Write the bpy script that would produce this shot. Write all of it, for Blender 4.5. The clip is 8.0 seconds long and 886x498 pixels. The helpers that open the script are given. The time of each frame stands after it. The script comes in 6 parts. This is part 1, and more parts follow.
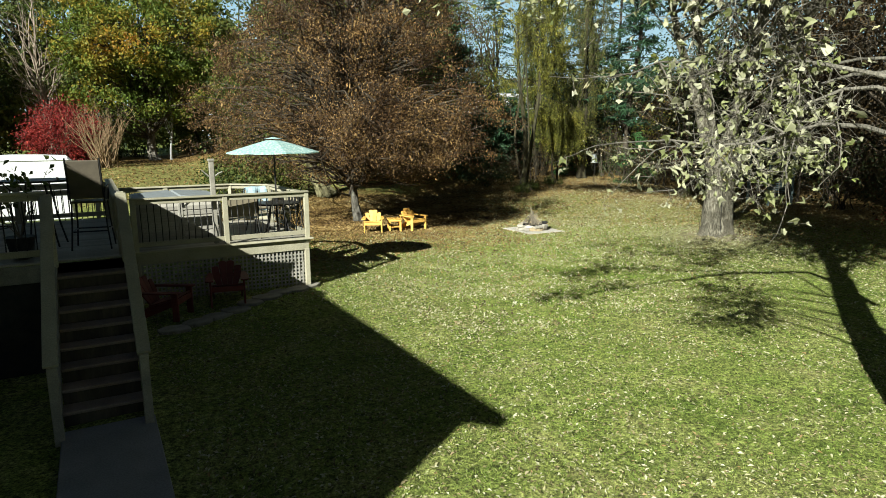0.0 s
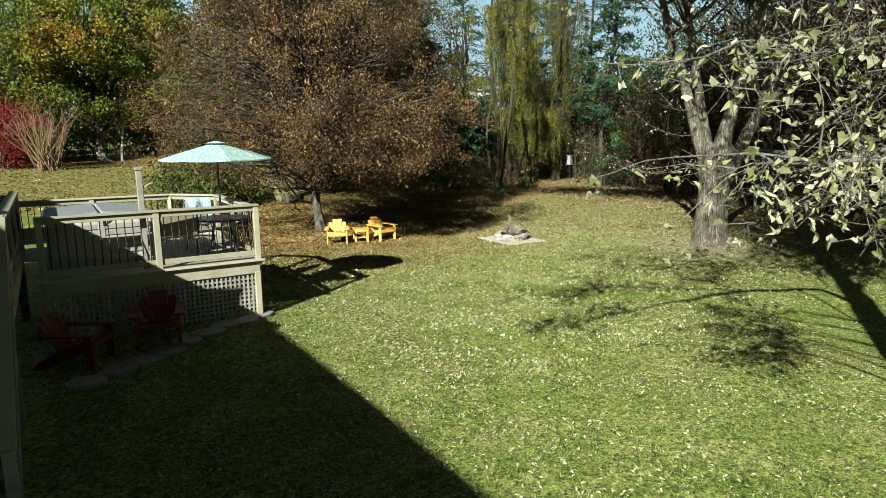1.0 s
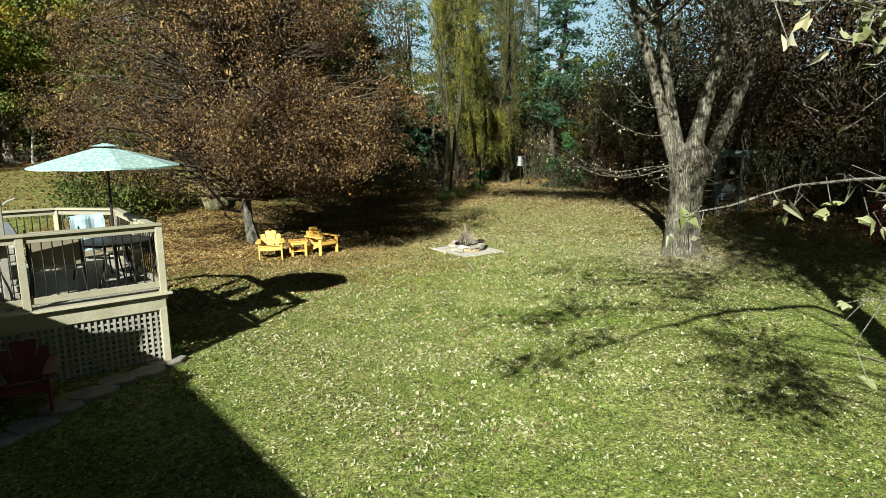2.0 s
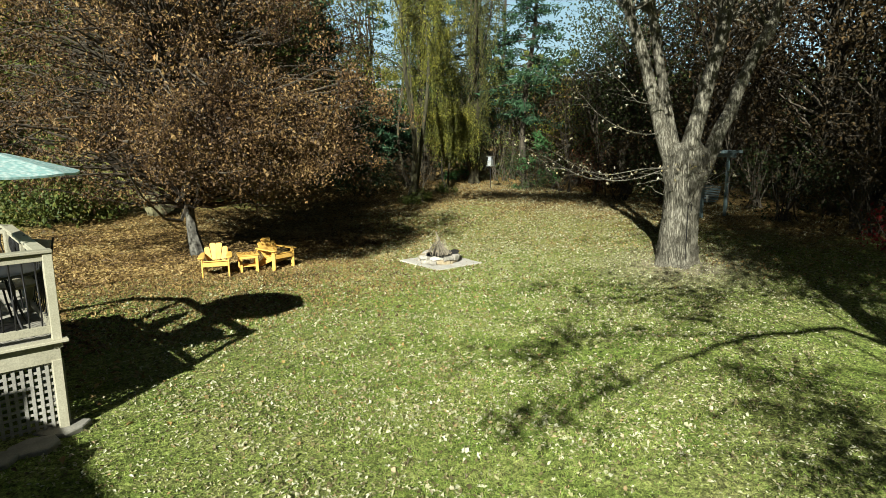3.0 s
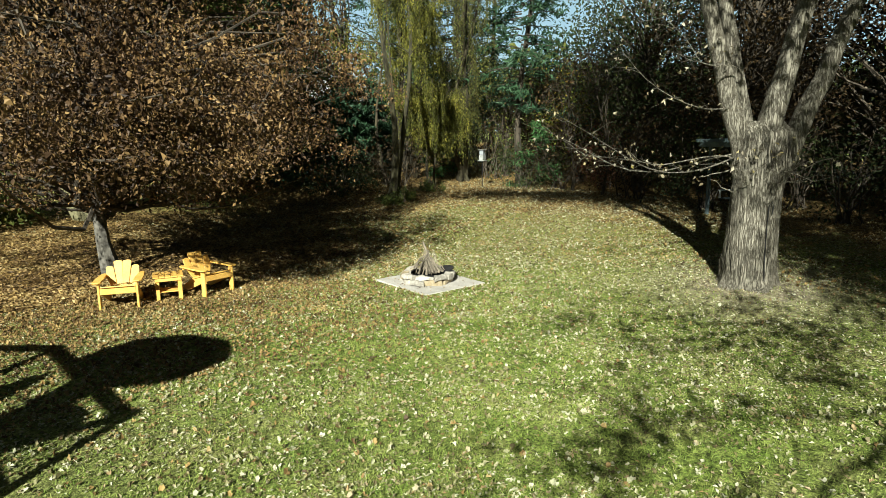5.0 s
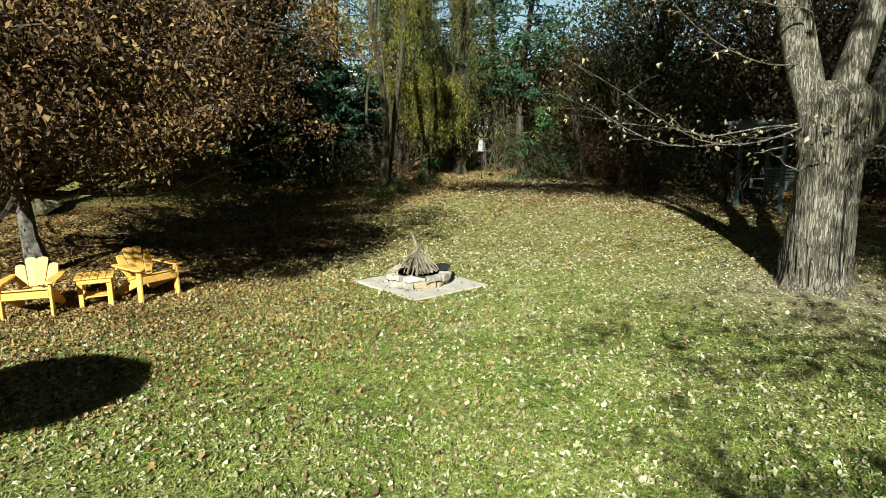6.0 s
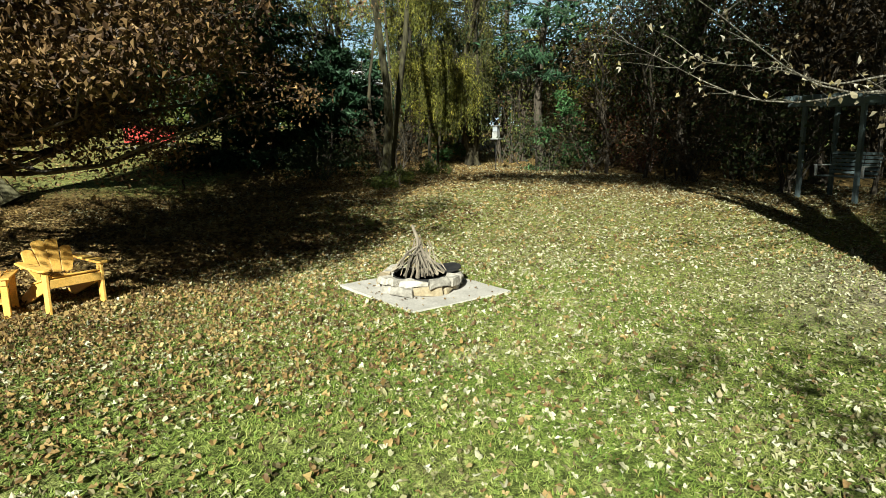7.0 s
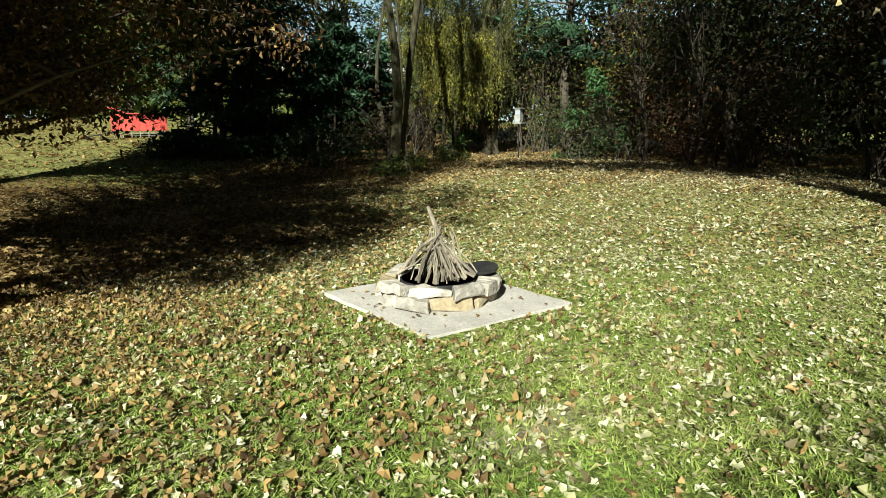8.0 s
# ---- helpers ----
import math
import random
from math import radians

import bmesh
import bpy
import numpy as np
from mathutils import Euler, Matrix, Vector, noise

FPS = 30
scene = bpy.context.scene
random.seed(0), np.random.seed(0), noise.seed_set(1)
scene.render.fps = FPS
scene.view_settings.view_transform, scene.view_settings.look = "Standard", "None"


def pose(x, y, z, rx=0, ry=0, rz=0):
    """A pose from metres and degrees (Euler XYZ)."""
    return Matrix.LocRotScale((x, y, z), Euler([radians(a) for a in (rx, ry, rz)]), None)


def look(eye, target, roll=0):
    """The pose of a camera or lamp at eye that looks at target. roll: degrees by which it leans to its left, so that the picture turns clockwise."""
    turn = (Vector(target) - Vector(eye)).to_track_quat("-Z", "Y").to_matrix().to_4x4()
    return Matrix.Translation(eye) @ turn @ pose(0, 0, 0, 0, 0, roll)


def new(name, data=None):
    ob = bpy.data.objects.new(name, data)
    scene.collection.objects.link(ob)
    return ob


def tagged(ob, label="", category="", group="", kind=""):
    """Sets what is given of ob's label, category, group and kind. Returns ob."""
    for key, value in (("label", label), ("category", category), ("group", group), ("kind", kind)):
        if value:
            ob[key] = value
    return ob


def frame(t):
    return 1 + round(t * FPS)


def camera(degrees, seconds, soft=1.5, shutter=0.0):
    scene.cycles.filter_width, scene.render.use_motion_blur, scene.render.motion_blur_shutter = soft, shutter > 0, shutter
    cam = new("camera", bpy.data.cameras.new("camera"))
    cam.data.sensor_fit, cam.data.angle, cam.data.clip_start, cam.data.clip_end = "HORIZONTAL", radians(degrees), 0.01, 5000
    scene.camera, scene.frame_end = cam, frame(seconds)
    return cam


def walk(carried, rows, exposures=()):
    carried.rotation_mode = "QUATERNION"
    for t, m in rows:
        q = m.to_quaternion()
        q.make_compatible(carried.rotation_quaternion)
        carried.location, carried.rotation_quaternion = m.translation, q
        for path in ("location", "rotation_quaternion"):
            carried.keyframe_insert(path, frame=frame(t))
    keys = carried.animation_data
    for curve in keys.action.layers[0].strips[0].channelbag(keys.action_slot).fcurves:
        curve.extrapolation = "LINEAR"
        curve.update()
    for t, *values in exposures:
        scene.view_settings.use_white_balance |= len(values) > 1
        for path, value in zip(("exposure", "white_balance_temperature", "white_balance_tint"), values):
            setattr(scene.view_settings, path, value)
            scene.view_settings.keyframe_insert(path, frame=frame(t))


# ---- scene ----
cam = camera(71.0, 8.0, 0.3)
METRES, EYE, TILT, LEAN, TURN = 17.0, 3.22, 0.0, 0.0, -29.3
ROWS = [
    (0.0, 0.0, 0.0, 0.0, -0.07, -10.07, 0.42),
    (0.5, -0.0042, 0.0528, 0.0022, -1.21, -10.1, 0.4),
    (1.0, -0.0076, 0.11, 0.0051, -3.14, -10.15, 0.43),
    (1.5, -0.0091, 0.1711, 0.0054, -5.58, -10.19, 0.47),
    (2.0, -0.01, 0.2313, 0.0067, -8.47, -10.24, 0.47),
    (3.5, 0.0024, 0.4014, 0.0058, -12.7, -10.38, 0.52),
    (4.0, 0.0109, 0.4589, 0.0008, -13.12, -10.38, 0.52),
    (4.5, 0.022, 0.5175, -0.0062, -13.41, -10.39, 0.53),
    (6.0, 0.069, 0.6995, -0.0457, -13.85, -10.38, 0.57),
    (6.5, 0.0875, 0.7651, -0.0601, -13.62, -10.37, 0.57),
    (7.0, 0.1029, 0.8339, -0.0751, -12.89, -10.35, 0.58),
    (7.5, 0.1138, 0.8993, -0.09, -12.4, -10.36, 0.54),
    (8.0, 0.1249, 0.9744, -0.1048, -11.88, -10.36, 0.64),
]
walk(cam, [(t, pose(0, 0, EYE, TILT, LEAN, TURN) @ pose(METRES * x, METRES * y, METRES * z, 90 + pitch, roll, yaw)) for t, x, y, z, yaw, pitch, roll in ROWS])

# ---- light ----
SUN_WAY = Vector((0.722, 0.5, -0.478))
sun_data = bpy.data.lights.new("sun", "SUN")
sun_data.energy, sun_data.angle, sun_data.color = 5.0, radians(0.53), (1.0, 0.97, 0.88)
sun = new("sun", sun_data)
sun.matrix_world = look((-60, -42, 40), Vector((-60, -42, 40)) + SUN_WAY)
world = bpy.data.worlds.new("sky")
scene.world = world
world.use_nodes = True
sky = world.node_tree.nodes.new("ShaderNodeTexSky")
sky.sky_type, sky.sun_disc = "NISHITA", False
sky.sun_elevation, sky.sun_rotation = radians(28.6), radians(235.3)
sky.air_density, sky.dust_density, sky.ozone_density = 1.0, 0.6, 1.0
back = world.node_tree.nodes["Background"]
back.inputs["Strength"].default_value = 0.0074
world.node_tree.links.new(sky.outputs["Color"], back.inputs["Color"])
scene.view_settings.exposure = 1.22
scene.view_settings.use_white_balance = True
scene.view_settings.white_balance_temperature, scene.view_settings.white_balance_tint = 6250, 3

rng = np.random.default_rng(7)


# ---- materials ----
class Nodes:
    """A small node-tree writer."""

    def __init__(self, name):
        self.mat = bpy.data.materials.new(name)
        self.mat.use_nodes = True
        self.tree = self.mat.node_tree
        self.tree.nodes.clear()
        self.out = self.node("ShaderNodeOutputMaterial")

    def node(self, kind, **sets):
        n = self.tree.nodes.new(kind)
        for k, v in sets.items():
            n.inputs[k.replace("_", " ")].default_value = v
        return n

    def link(self, a, b):
        self.tree.links.new(a, b)

    def noise(self, vector, scale, detail=3.0, rough=0.6):
        n = self.node("ShaderNodeTexNoise", Scale=scale, Detail=detail, Roughness=rough)
        self.link(vector, n.inputs["Vector"])
        return n.outputs["Fac"]

    def ramp(self, fac, stops):
        r = self.node("ShaderNodeValToRGB")
        els = r.color_ramp.elements
        while len(els) < len(stops):
            els.new(0.5)
        for e, (p, c) in zip(els, stops):
            e.position = p
            e.color = (*c, 1) if len(c) == 3 else c
        self.link(fac, r.inputs["Fac"])
        return r.outputs["Color"]

    def mix(self, a, b, fac, how="MIX"):
        m = self.tree.nodes.new("ShaderNodeMix")
        m.data_type, m.blend_type = "RGBA", how
        for sock, v in ((m.inputs[0], fac), (m.inputs[6], a), (m.inputs[7], b)):
            if isinstance(v, (int, float)):
                sock.default_value = v
            elif isinstance(v, tuple):
                sock.default_value = (*v, 1)
            else:
                self.link(v, sock)
        return m.outputs[2]

    def math(self, how, a, b=0.0, clamp=False):
        m = self.tree.nodes.new("ShaderNodeMath")
        m.operation, m.use_clamp = how, clamp
        for sock, v in ((m.inputs[0], a), (m.inputs[1], b)):
            if isinstance(v, (int, float)):
                sock.default_value = v
            else:
                self.link(v, sock)
        return m.outputs[0]

    def object_coords(self, stretch=(1, 1, 1)):
        t, m = self.node("ShaderNodeTexCoord"), self.node("ShaderNodeMapping")
        m.inputs["Scale"].default_value = stretch
        self.link(t.outputs["Object"], m.inputs["Vector"])
        return m.outputs["Vector"]

    def finish(self, color, rough=0.8, metal=0.0, bump=None, depth=0.01, strength=0.5, glow=0.0, translucent=0.0, spec=0.4):
        p = self.node("ShaderNodeBsdfPrincipled", Metallic=metal)
        p.inputs["Specular IOR Level"].default_value = spec
        if isinstance(color, tuple):
            p.inputs["Base Color"].default_value = (*color, 1)
        else:
            self.link(color, p.inputs["Base Color"])
        if isinstance(rough, float):
            p.inputs["Roughness"].default_value = rough
        else:
            self.link(rough, p.inputs["Roughness"])
        if bump is not None:
            b = self.node("ShaderNodeBump", Strength=strength, Distance=depth)
            self.link(bump, b.inputs["Height"])
            self.link(b.outputs["Normal"], p.inputs["Normal"])
        shader = p.outputs["BSDF"]
        if translucent:
            t, m = self.node("ShaderNodeBsdfTranslucent"), self.node("ShaderNodeMixShader", Fac=translucent)
            self.link(color, t.inputs["Color"])
            self.link(shader, m.inputs[1])
            self.link(t.outputs["BSDF"], m.inputs[2])
            shader = m.outputs["Shader"]
        self.link(shader, self.out.inputs["Surface"])
        return self.mat


def surface(name, c1, c2, scale=4.0, rough=0.75, fine=40.0, depth=0.004, stretch=(1, 1, 1), metal=0.0, vary=0.25, spec=0.35, strength=0.5):
    """A worn surface: two colours in blotches, fine grain, relief, and a shade of its own for each object."""
    n = Nodes(name)
    v = n.object_coords(stretch)
    big, small = n.noise(v, scale, 4), n.noise(v, fine, 3, 0.7)
    col = n.ramp(big, [(0.3, c1), (0.7, c2)])
    col = n.mix(col, n.ramp(small, [(0.3, (0.72, 0.72, 0.72)), (0.7, (1.12, 1.12, 1.12))]), 1.0, "MULTIPLY")
    info = n.node("ShaderNodeObjectInfo")
    col = n.mix(col, n.ramp(info.outputs["Random"], [(0, (1 - vary,) * 3), (1, (1 + vary * 0.4,) * 3)]), 1.0, "MULTIPLY")
    return n.finish(col, rough, metal, small, depth, strength, spec=spec)


def foliage(name, stops, patch=0.35, translucent=0.3, rough=0.6, dim=0.55, own=0.55):
    """Leaves: every leaf takes its colour from the stops, and larger patches shift it."""
    n = Nodes(name)
    g = n.node("ShaderNodeNewGeometry")
    v = n.object_coords()
    shift = n.noise(v, patch, 2)
    fac = n.math("ADD", n.math("MULTIPLY", g.outputs["Random Per Island"], own), n.math("MULTIPLY", n.math("SUBTRACT", shift, 0.25, True), 1.65 * (1 - own) + 0.15), True)
    col = n.ramp(fac, stops)
    col = n.mix(col, n.ramp(n.noise(v, 3.0, 2), [(0.3, (dim,) * 3), (0.65, (1.05,) * 3)]), 1.0, "MULTIPLY")
    return n.finish(col, rough, translucent=translucent, spec=0.3)


M_wood_pale = surface("painted_tan_wood", (0.31, 0.285, 0.20), (0.40, 0.37, 0.27), 3, 0.7, 60, 0.002, (1, 1, 1))
M_wood_grey = surface("weathered_grey_wood", (0.18, 0.165, 0.135), (0.30, 0.28, 0.235), 5, 0.85, 70, 0.003)
M_deck = surface("deck_board", (0.28, 0.26, 0.21), (0.38, 0.35, 0.29), 3, 0.8, 60, 0.002)
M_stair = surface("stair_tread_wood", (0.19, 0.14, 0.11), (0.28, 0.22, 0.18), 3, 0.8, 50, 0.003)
M_lattice = surface("lattice_strip", (0.30, 0.28, 0.24), (0.38, 0.36, 0.31), 6, 0.8, 60, 0.002)
M_iron = surface("black_metal", (0.012, 0.012, 0.013), (0.03, 0.028, 0.026), 8, 0.45, 90, 0.001, metal=0.3)
M_yellow = surface("yellow_paint", (0.72, 0.40, 0.075), (0.83, 0.51, 0.13), 5, 0.5, 60, 0.002, vary=0.15)
M_red_chair = surface("faded_red_paint", (0.10, 0.018, 0.014), (0.15, 0.03, 0.022), 5, 0.6, 60, 0.002, vary=0.2)
M_slab = surface("pale_concrete", (0.40, 0.375, 0.325), (0.55, 0.515, 0.45), 3, 0.9, 45, 0.006, vary=0.05)
M_stone = surface("fieldstone", (0.27, 0.245, 0.20), (0.52, 0.48, 0.40), 9, 0.9, 22, 0.03, vary=0.35)
M_stone_tan = surface("ochre_fieldstone", (0.26, 0.20, 0.11), (0.40, 0.34, 0.23), 5, 0.9, 30, 0.012, vary=0.2)
# soot and dark metal; also the near-black painted shade under the upper deck
M_soot_shade = surface("soot_and_shade_black", (0.012, 0.012, 0.013), (0.04, 0.037, 0.034), 6, 0.7, 50, 0.003)
M_ash = surface("ash", (0.05, 0.045, 0.04), (0.16, 0.15, 0.13), 8, 0.95, 40, 0.02)
M_stick = surface("dry_stick", (0.08, 0.066, 0.048), (0.34, 0.29, 0.21), 5, 0.9, 40, 0.004, (1, 1, 0.25), vary=0.45)
M_bark = surface("grey_bark", (0.085, 0.076, 0.06), (0.27, 0.245, 0.20), 4.0, 0.95, 13, 0.10, (2.4, 2.4, 0.3), vary=0.1, strength=0.9)
def fissured_bark():
    """Grey bark in long plates with dark cracks between."""
    n = Nodes("fissured_grey_bark")
    v = n.object_coords((1.0, 1.0, 0.13))
    lines, fine, big = n.noise(v, 21, 5, 0.75), n.noise(v, 40, 4, 0.75), n.noise(n.object_coords(), 1.6, 4)
    ridge = n.math("ABSOLUTE", n.math("SUBTRACT", lines, 0.5))
    edge = n.ramp(ridge, [(0.0, (0, 0, 0)), (0.05, (1, 1, 1))])
    col = n.ramp(big, [(0.32, (0.16, 0.147, 0.11)), (0.68, (0.36, 0.33, 0.255))])
    col = n.mix(col, n.ramp(fine, [(0.3, (0.72,) * 3), (0.7, (1.14,) * 3)]), 1.0, "MULTIPLY")
    col = n.mix(n.mix(col, (0.55, 0.51, 0.46), 1.0, "MULTIPLY"), col, edge)
    return n.finish(col, 0.95, bump=n.math("ADD", edge, n.math("MULTIPLY", fine, 0.6)), depth=0.05, strength=0.9, spec=0.15)


M_plates = fissured_bark()
M_mottled = surface("mottled_bark", (0.018, 0.015, 0.011), (0.20, 0.185, 0.15), 6, 0.95, 20, 0.02, (1, 1, 0.6), vary=0.05)
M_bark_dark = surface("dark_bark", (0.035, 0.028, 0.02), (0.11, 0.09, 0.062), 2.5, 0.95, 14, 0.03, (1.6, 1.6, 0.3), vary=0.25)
M_bark_moss = surface("mossy_bark", (0.10, 0.09, 0.05), (0.27, 0.25, 0.13), 2.5, 0.95, 14, 0.03, (1.6, 1.6, 0.3), vary=0.2)
M_bark_vine = surface("dark_mossy_bark", (0.016, 0.013, 0.009), (0.072, 0.062, 0.03), 2.5, 0.95, 14, 0.04, (1.6, 1.6, 0.5), vary=0.2)
M_bark_patch = surface("lichened_dark_bark", (0.012, 0.010, 0.007), (0.085, 0.078, 0.036), 7.0, 0.95, 16, 0.04, (1.6, 1.6, 0.45), vary=0.1)
M_twig = surface("bare_twig", (0.16, 0.12, 0.09), (0.30, 0.25, 0.20), 3, 0.9, 30, 0.003)
M_straw = surface("tan_stem", (0.24, 0.15, 0.085), (0.42, 0.30, 0.17), 3, 0.9, 30, 0.003)
M_siding = surface("grey_siding", (0.36, 0.36, 0.34), (0.42, 0.42, 0.40), 1.5, 0.7, 40, 0.002)
M_shingle = surface("dark_shingle", (0.05, 0.05, 0.05), (0.10, 0.095, 0.09), 3, 0.9, 40, 0.01)
M_white = surface("white_cover", (0.74, 0.74, 0.75), (0.82, 0.82, 0.82), 2, 0.6, 25, 0.004)
M_white_paint = surface("white_paint", (0.62, 0.64, 0.62), (0.78, 0.79, 0.76), 4, 0.6, 40, 0.002)
M_swing = surface("weathered_blue_green_paint", (0.085, 0.125, 0.13), (0.17, 0.22, 0.22), 3, 0.8, 40, 0.003)
M_pad = surface("concrete_pad", (0.22, 0.22, 0.23), (0.30, 0.30, 0.31), 2, 0.9, 50, 0.003)
M_sling = surface("brown_mesh_sling", (0.085, 0.07, 0.05), (0.12, 0.10, 0.07), 6, 0.7, 220, 0.001)
M_sling_tan = surface("tan_mesh_sling", (0.20, 0.17, 0.115), (0.27, 0.23, 0.16), 6, 0.7, 220, 0.001)
M_tub_cover = surface("grey_vinyl", (0.23, 0.25, 0.26), (0.30, 0.32, 0.33), 3, 0.55, 50, 0.002)
M_tub_side = surface("grey_brown_tub_panel", (0.30, 0.28, 0.24), (0.40, 0.37, 0.32), 3, 0.7, 60, 0.002)
M_towel = surface("pale_blue_towel", (0.36, 0.50, 0.58), (0.48, 0.62, 0.68), 8, 0.95, 120, 0.003)
M_red_wood = surface("red_barn_paint", (0.42, 0.045, 0.035), (0.56, 0.07, 0.05), 3, 0.7, 40, 0.003)
M_house_white = surface("pale_far_roof", (0.30, 0.30, 0.29), (0.40, 0.40, 0.39), 1, 0.8, 10, 0.002)
M_brick_far = surface("brown_far_wall", (0.16, 0.11, 0.085), (0.24, 0.17, 0.13), 2, 0.9, 12, 0.004)
M_feeder = surface("weathered_pale_wood", (0.20, 0.205, 0.19), (0.32, 0.325, 0.30), 6, 0.8, 50, 0.002)


def umbrella_cloth():
    n = Nodes("patterned_aqua_cloth")
    v = n.object_coords((1, 1, 1))
    w = n.node("ShaderNodeTexVoronoi", Scale=17.0)
    n.link(v, w.inputs["Vector"])
    col = n.ramp(w.outputs["Distance"], [(0.25, (0.58, 0.70, 0.66)), (0.6, (0.33, 0.53, 0.51))])
    col = n.mix(col, n.ramp(n.noise(v, 20, 3), [(0.35, (0.8,) * 3), (0.65, (1.1,) * 3)]), 1.0, "MULTIPLY")
    return n.finish(col, 0.8, translucent=0.25)


M_umbrella = umbrella_cloth()
L_brown = foliage("brown_leaves", [(0.1, (0.022, 0.012, 0.006)), (0.38, (0.065, 0.035, 0.014)), (0.6, (0.15, 0.085, 0.03)), (0.8, (0.34, 0.22, 0.085)), (0.95, (0.26, 0.125, 0.042))], 0.6, 0.12, dim=0.38, own=0.55)
L_oak = foliage("olive_orange_leaves", [(0.15, (0.06, 0.10, 0.018)), (0.42, (0.16, 0.19, 0.028)), (0.62, (0.33, 0.25, 0.035)), (0.85, (0.42, 0.19, 0.025))], 0.16, own=0.3)
L_oak_gold = foliage("gold_and_green_leaves", [(0.1, (0.06, 0.11, 0.018)), (0.42, (0.15, 0.20, 0.028)), (0.62, (0.34, 0.27, 0.035)), (0.85, (0.44, 0.19, 0.025))], 0.2, 0.35, dim=0.4, own=0.25)
L_olive = foliage("olive_leaves", [(0.1, (0.035, 0.06, 0.014)), (0.5, (0.09, 0.12, 0.024)), (0.9, (0.18, 0.17, 0.035))], 0.25)
L_willow = foliage("yellow_green_leaves", [(0.1, (0.03, 0.042, 0.009)), (0.45, (0.15, 0.16, 0.024)), (0.75, (0.34, 0.31, 0.045)), (0.95, (0.52, 0.45, 0.06))], 0.9, dim=0.35, own=0.45)
L_willow_dull = foliage("olive_yellow_leaves", [(0.1, (0.035, 0.048, 0.012)), (0.5, (0.11, 0.125, 0.028)), (0.9, (0.27, 0.24, 0.05))], 0.9, dim=0.4, own=0.5)
L_pine = foliage("pine_needles", [(0.1, (0.016, 0.040, 0.019)), (0.5, (0.034, 0.08, 0.036)), (0.9, (0.065, 0.125, 0.052))], 0.4, 0.1)
L_young = foliage("young_pine_needles", [(0.1, (0.035, 0.095, 0.03)), (0.5, (0.07, 0.17, 0.05)), (0.9, (0.13, 0.24, 0.08))], 0.4, 0.15)
L_thicket = foliage("russet_leaves", [(0.1, (0.02, 0.017, 0.008)), (0.5, (0.056, 0.038, 0.016)), (0.8, (0.13, 0.08, 0.03)), (0.98, (0.33, 0.22, 0.08))], 0.3)
L_thicket_green = foliage("dull_green_leaves", [(0.1, (0.018, 0.030, 0.011)), (0.5, (0.046, 0.066, 0.02)), (0.85, (0.078, 0.08, 0.024)), (0.98, (0.17, 0.145, 0.042))], 0.3)
L_russet = foliage("red_brown_leaves", [(0.1, (0.05, 0.02, 0.012)), (0.5, (0.16, 0.06, 0.03)), (0.9, (0.34, 0.17, 0.07))], 0.5)
L_red = foliage("red_leaves", [(0.1, (0.08, 0.008, 0.009)), (0.5, (0.26, 0.025, 0.024)), (0.9, (0.48, 0.07, 0.05))], 0.9, dim=0.35)
L_maple = foliage("pale_maple_leaves", [(0.1, (0.16, 0.19, 0.05)), (0.4, (0.30, 0.31, 0.15)), (0.75, (0.51, 0.49, 0.36)), (0.97, (0.48, 0.38, 0.08))], 1.2, 0.25)
L_dry = foliage("dry_maple_leaves", [(0.1, (0.08, 0.06, 0.03)), (0.4, (0.24, 0.20, 0.11)), (0.7, (0.50, 0.45, 0.33)), (0.95, (0.34, 0.27, 0.08))], 0.8, 0.25, own=0.85)
L_fallen = foliage("fallen_leaves", [(0.05, (0.06, 0.046, 0.02)), (0.28, (0.17, 0.145, 0.06)), (0.52, (0.32, 0.31, 0.15)), (0.8, (0.54, 0.53, 0.37)), (0.97, (0.29, 0.19, 0.075))], 0.4, 0.15, dim=0.88, own=0.9)
L_thatch = foliage("dry_grass_bits", [(0.05, (0.09, 0.085, 0.028)), (0.3, (0.21, 0.22, 0.075)), (0.6, (0.38, 0.39, 0.16)), (0.9, (0.60, 0.59, 0.36))], 0.6, 0.15, dim=0.8, own=0.85)
L_litter = foliage("brown_litter", [(0.1, (0.045, 0.028, 0.012)), (0.42, (0.165, 0.10, 0.036)), (0.68, (0.36, 0.245, 0.085)), (0.95, (0.52, 0.42, 0.20))], 0.5, 0.15, dim=0.7)
L_grass = foliage("grass_blades", [(0.1, (0.09, 0.175, 0.02)), (0.45, (0.215, 0.305, 0.05)), (0.9, (0.43, 0.44, 0.14))], 0.9, 0.3, dim=0.6)


